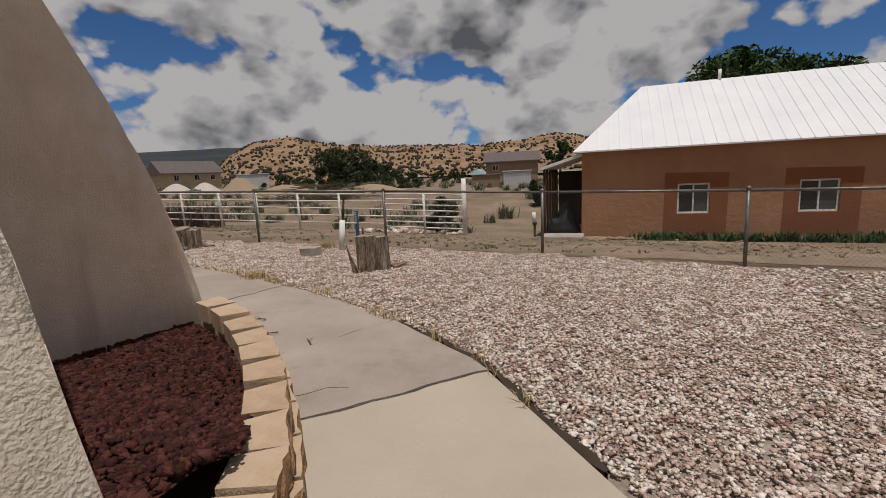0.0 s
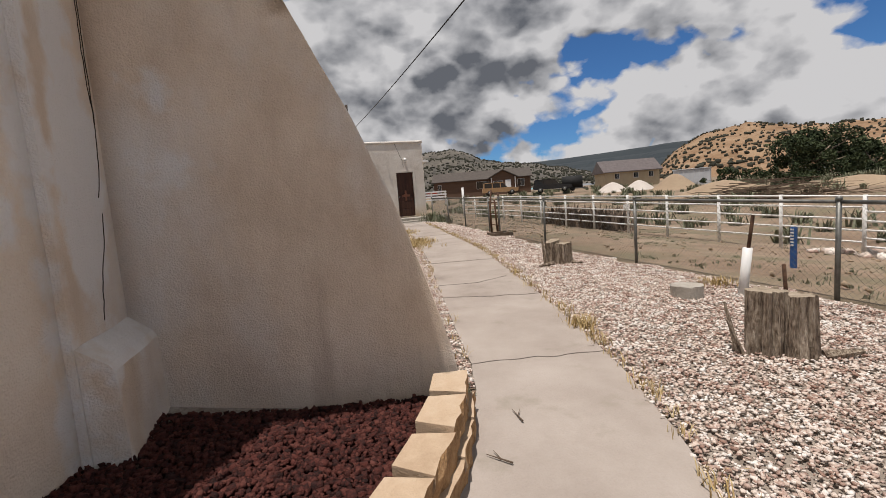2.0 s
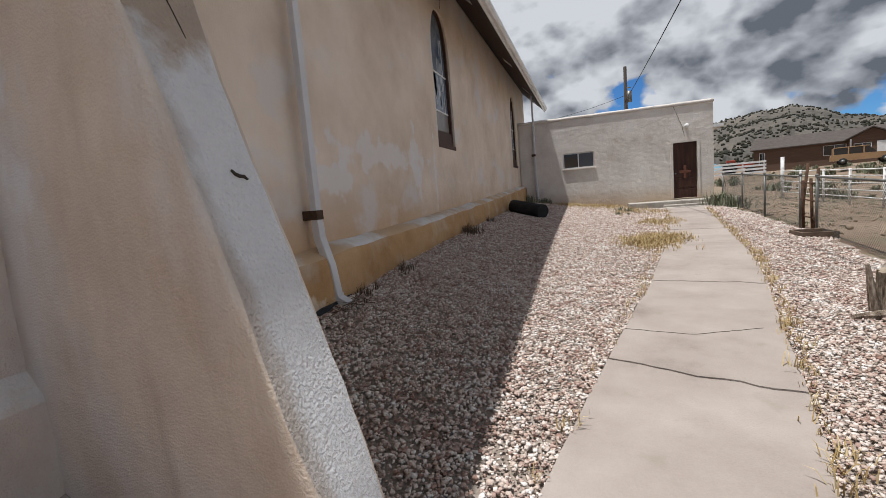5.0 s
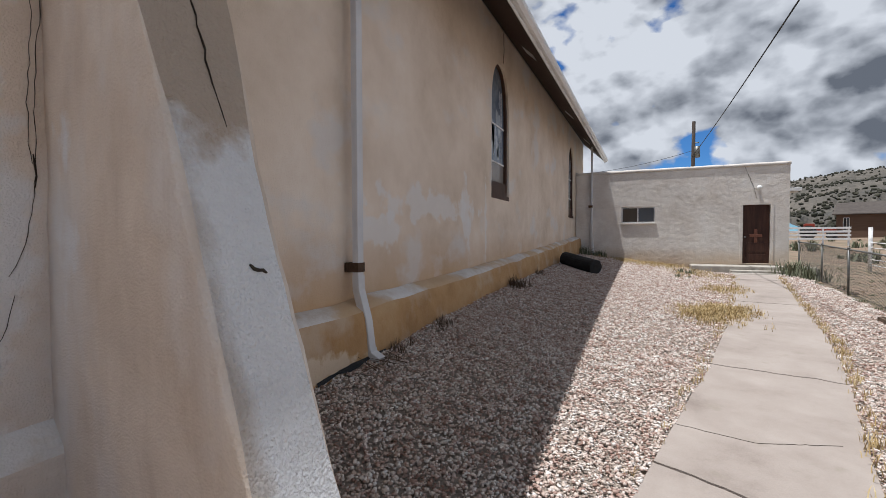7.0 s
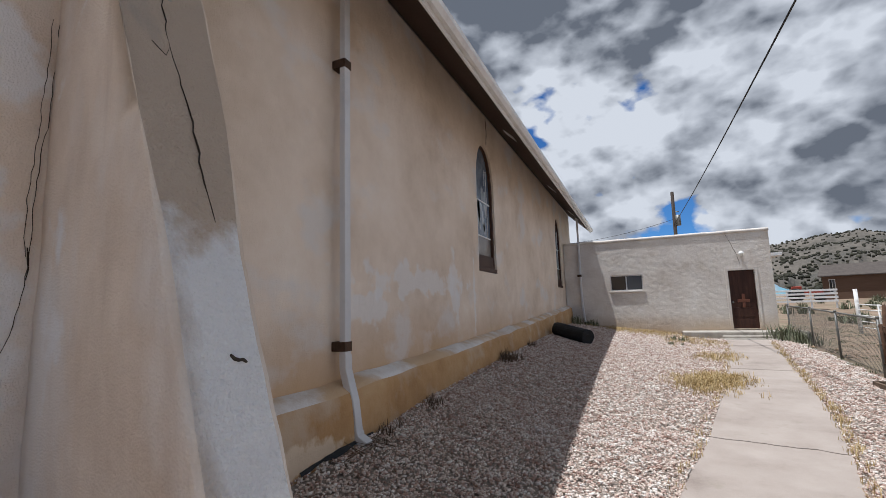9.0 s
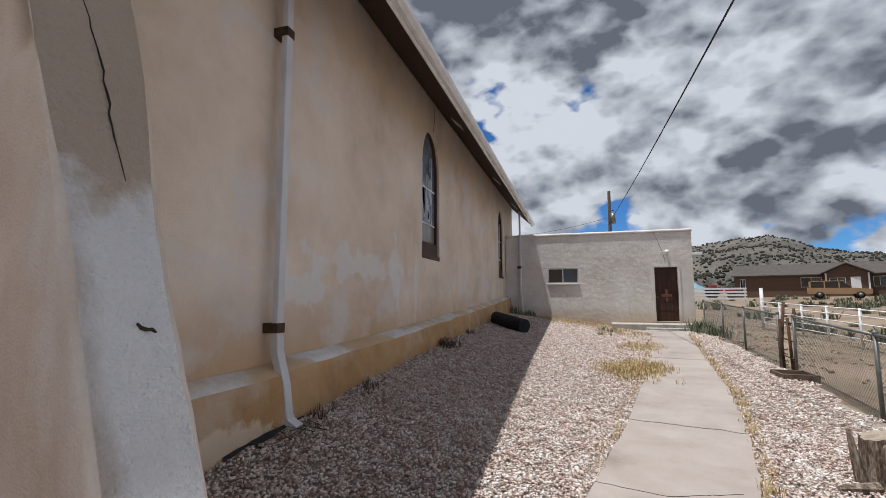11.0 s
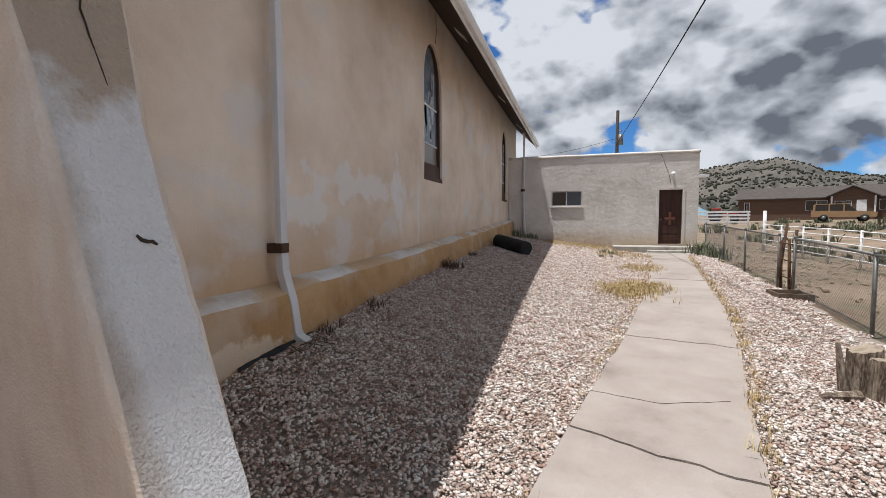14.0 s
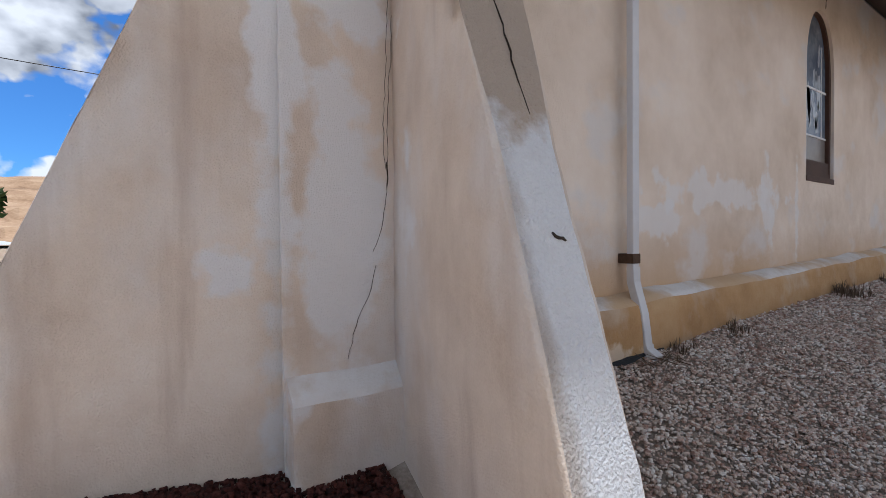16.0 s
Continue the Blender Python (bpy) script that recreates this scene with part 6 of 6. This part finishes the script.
def pile(name, label, az, d, z, rx, ry, h, mat, seed):
    x, y = at_bearing(az, d)
    bm = bmesh.new()
    n, m = 30, 10
    rows = []
    for j in range(m + 1):
        f = j / m
        rows.append([bm.verts.new((rx * f * math.cos(6.283 * i / n) * (1 + 0.2 * noise.noise((math.cos(6.283 * i / n), math.sin(6.283 * i / n), seed))), ry * f * math.sin(6.283 * i / n), h * (0.5 + 0.5 * math.cos(math.pi * f)) - 0.3 * f + 0.1 * f * noise.noise((f * 4, math.cos(6.283 * i / n) * 2, seed)))) for i in range(n)])
    for a, b in zip(rows, rows[1:]):
        for i in range(n):
            bm.faces.new((a[i], a[(i + 1) % n], b[(i + 1) % n], b[i]))
    ob = part(name, bm, mat, None, "", smooth=True)
    ob.matrix_world = pose(x, y, z, 0, 0, -az)
    return tagged(ob, label, "pile")


pile("sand_mound", "white heap of sand in the yard", 39.3, 54, 0.85, 2.5, 2.0, 1.0, SAND, 1)
pile("sand_mound", "white heap of sand in the yard", 42.2, 54, 0.85, 2.3, 2.0, 1.0, SAND, 2)
pile("dirt_mound", "tan heap of dirt in the yard", 46.0, 50, 0.8, 2.8, 2.2, 1.35, SAND_TAN, 3)
pile("dirt_mound", "low tan dirt bank behind the fence", 51.0, 36, 0.0, 5.0, 2.5, 1.2, SAND_TAN, 4)
pile("dirt_mound", "low tan dirt bank behind the fence", 62.0, 38, -0.1, 6.0, 2.5, 1.0, SAND_TAN, 5)

# brush heap
rng = random.Random(77)
x0, y0 = at_bearing(55.5, 31)
bm = bmesh.new()
for k in range(170):
    a = radians(-52) + rng.gauss(0, 0.35)
    cx, cy = rng.gauss(0, 1.9), rng.gauss(0, 0.8)
    L = rng.uniform(1.2, 3.2)
    z = rng.random() * max(0.15, 1.3 - 0.3 * abs(cx))
    d = Vector((math.cos(a), math.sin(a), rng.gauss(0, 0.12)))
    c = Vector((cx * math.cos(radians(-52)), cx * math.sin(radians(-52)) + cy, z))
    tube(bm, c - d * L / 2, c + d * L / 2, rng.uniform(0.02, 0.045), 0.008, 4)
brush = part("brush_pile", bm, TWIG)
brush.matrix_world = pose(x0, y0, ground_z(x0, y0))
tagged(brush, "grey heap of cut dry branches in the field", "brush pile", kind="stuff")

# ---- trees ----
x, y = at_bearing(58.6, 62)
tree("juniper_tree", "broad dark green juniper on the open ground", (x, y, 0.9), 5.2, 4.4, 46, 300, 0.16, 1, JUNIPER, 0.3, 0.02)
x, y = at_bearing(62.5, 60)
tree("juniper_tree", "broad dark green juniper on the open ground", (x, y, 0.7), 3.2, 2.9, 26, 240, 0.16, 2, JUNIPER, 0.25, 0.02)
x, y = at_bearing(86.6, 62)
tree("tree", "round green tree near the sheds", (x, y, 1.0), 4.4, 1.7, 22, 220, 0.15, 3, LEAF, 0.2, 0.3)
tree("shade_tree", "large green shade tree behind the adobe house", (29.5, -8.6, -1.3), 8.6, 4.2, 60, 330, 0.17, 4, LEAF, 0.35, 0.35)
tree("shade_tree", "large green shade tree behind the adobe house", (31.0, -13.2, -1.3), 7.8, 3.6, 46, 320, 0.17, 5, LEAF, 0.35, 0.35)
tree("shade_tree", "large green shade tree behind the adobe house", (30.0, -19.0, -1.3), 8.0, 3.0, 40, 300, 0.17, 6, LEAF, 0.35, 0.35)
tree("yard_tree", "leafy green tree beyond the church front", (-11.5, -3.2, -0.4), 4.8, 1.7, 34, 260, 0.12, 7, LEAF, 0.16, 0.2)
tree("juniper_bush", "dark juniper bush behind the white gate", (14.1, 4.2, -0.75), 1.35, 0.75, 18, 200, 0.06, 8, JUNIPER, 0.06, 0.02)
tree("bush", "round green bush beside the container", (25.5, 2.2, -0.9), 1.7, 1.2, 18, 200, 0.09, 9, JUNIPER, 0.08, 0.02)
for k, (az, d) in enumerate(((50.5, 58), (53.0, 60), (67.0, 64), (70.5, 70), (73.0, 58), (57, 45), (66, 42))):
    x, y = at_bearing(az, d)
    tree("shrub", "low grey-green shrub before the hill", (x, y, ground_z(x, y)), 1.7, 1.9, 14, 160, 0.12, 20 + k, JUNIPER, 0.08, 0.02)

# ---- west side: ramp and railing ----
forecourt = tagged(block("pavement_forecourt", (-9, -0.15, -4.2, 0.06, -0.5, -0.242), CONCRETE), "tan concrete forecourt before the church", "pavement", kind="structure")
ramp_slab = thing("entrance_ramp", "grey concrete entrance ramp with white railing", "ramp", at=(-7.2, -1.0, -0.25))
block("slab", (-1.6, 1.2, -1.6, 0.6, -0.1, 0.72), STEP_CONCRETE, ramp_slab, bevel=0.02)
for px in (-1.4, -0.2, 1.0):
    bar("post", (px, -1.4, 0.7), (px, -1.4, 1.55), 0.03, WHITE_PAINT, ramp_slab, "white railing post")
for h in (1.1, 1.55):
    bar("rail", (-1.45, -1.4, h), (1.05, -1.4, h), 0.03, WHITE_PAINT, ramp_slab, "white railing")
for py in (-1.4, -0.5, 0.4):
    bar("post", (1.0, py, 0.7), (1.0, py, 1.55), 0.03, WHITE_PAINT, ramp_slab, "white railing post")
for h in (1.1, 1.55):
    bar("rail", (1.0, -1.4, h), (1.0, 0.45, h), 0.03, WHITE_PAINT, ramp_slab, "white railing")


# ---- hills ----
def hills(name, label, crest, near, top, far, mat, seed, rough, step=0.5, rings=26, base=0.0, scrub=0, blob=1.5):
    """A range of hills from its skyline, as bearings and elevations in degrees; bluffs break its slopes."""
    azs, els = zip(*crest)
    vs, fs, cols = [], [], []
    az = azs[0]
    count = 0
    while az <= azs[-1] + 1e-6:
        el = ramp(az, azs, els) + rough * (0.5 * noise.noise((az * 0.55, seed, 0)) + 0.25 * noise.noise((az * 1.9, seed, 3)))
        H = max(1.0, math.tan(radians(el)) * top + 1.5)
        for k in range(rings):
            f = k / (rings - 1)
            if f < 0.72:
                g = f / 0.72
                d = near + (top - near) * g
                wob = 0.12 * noise.noise((az * 0.35, g * 3.0, seed)) + 0.05 * noise.noise((az * 1.3, g * 9, seed))
                p = min(1.0, max(0.0, g + wob * (1 - g)))
                terrace = p ** 1.25 * 0.65 + 0.35 * (math.floor(p * 4) / 4 + 0.25 * min(1, (p * 4 % 1) * 3))
                z = base + (H - base) * min(1.0, terrace)
            else:
                d = top + (far - top) * (f - 0.72) / 0.28
                z = H * (1 - 0.25 * (f - 0.72) / 0.28)
            vs.append((d * math.sin(radians(az)), d * math.cos(radians(az)), z))
        count += 1
        az += step
    for i in range(count - 1):
        for k in range(rings - 1):
            a = i * rings + k
            fs.append((a, a + 1, a + rings + 1, a + rings))
    ob = tagged(mesh_object(name, vs, fs, mat), label, "hill", kind="structure")
    if scrub:
        rng = np.random.default_rng(seed)
        pick = rng.integers(0, len(fs), scrub)
        spots, sizes = [], []
        for q in pick:
            f = fs[q]
            w = rng.dirichlet((1, 1, 1, 1))
            spots.append(tuple(sum(w[i] * np.array(vs[f[i]]) for i in range(4)) + np.array((0, 0, blob * 0.3))))
            sizes.append(blob * rng.uniform(0.5, 1.3))
        scatter_stones(name + "_scrub", spots, sizes, SCRUB, "dark juniper scrub dotting the hillside", "scrub", 0.9, seed)
    return ob


hills("backdrop_mesa", "tan rocky mesa dotted with dark scrub", ((43, 0.5), (45.5, 3.2), (48.5, 4.9), (52.5, 5.6), (56, 4.7), (62, 4.2), (69, 4.0), (76, 3.7), (81, 4.1), (85, 4.6), (89, 4.0), (100, 4.5), (118, 5.0), (140, 4.0)), 150, 330, 480, HILL_ROCK, 2, 0.45, 0.4, 30, 1.5, 4200, 1.05)
hills("backdrop_mountain", "grey-brown mountain with pale bluffs and scrub", ((-20, 4), (6, 4.6), (12, 5.4), (16, 5.8), (20, 6.2), (22, 5.5), (24, 4.5), (27, 4.0), (31, 3.4), (36, 2.2), (40, 0.5)), 420, 1000, 1500, FAR_HILL, 5, 0.35, 0.3, 30, 6, 6000, 2.3)
hills("backdrop_ridge", "dark wooded ridge on the skyline", ((20, 3.2), (27, 3.7), (33, 3.9), (40, 4.2), (46, 4.5), (52, 4.4), (60, 3.0)), 1600, 2500, 2900, DARK_RIDGE, 7, 0.1, 0.5, 16, 30)
hills("backdrop_hills", "brown low hills around the valley", ((140, 4.0), (180, 4), (240, 5.5), (262, 6.5), (300, 5.5), (340, 4)), 300, 600, 900, HILL_ROCK, 9, 0.6, 1.0, 20, 2)
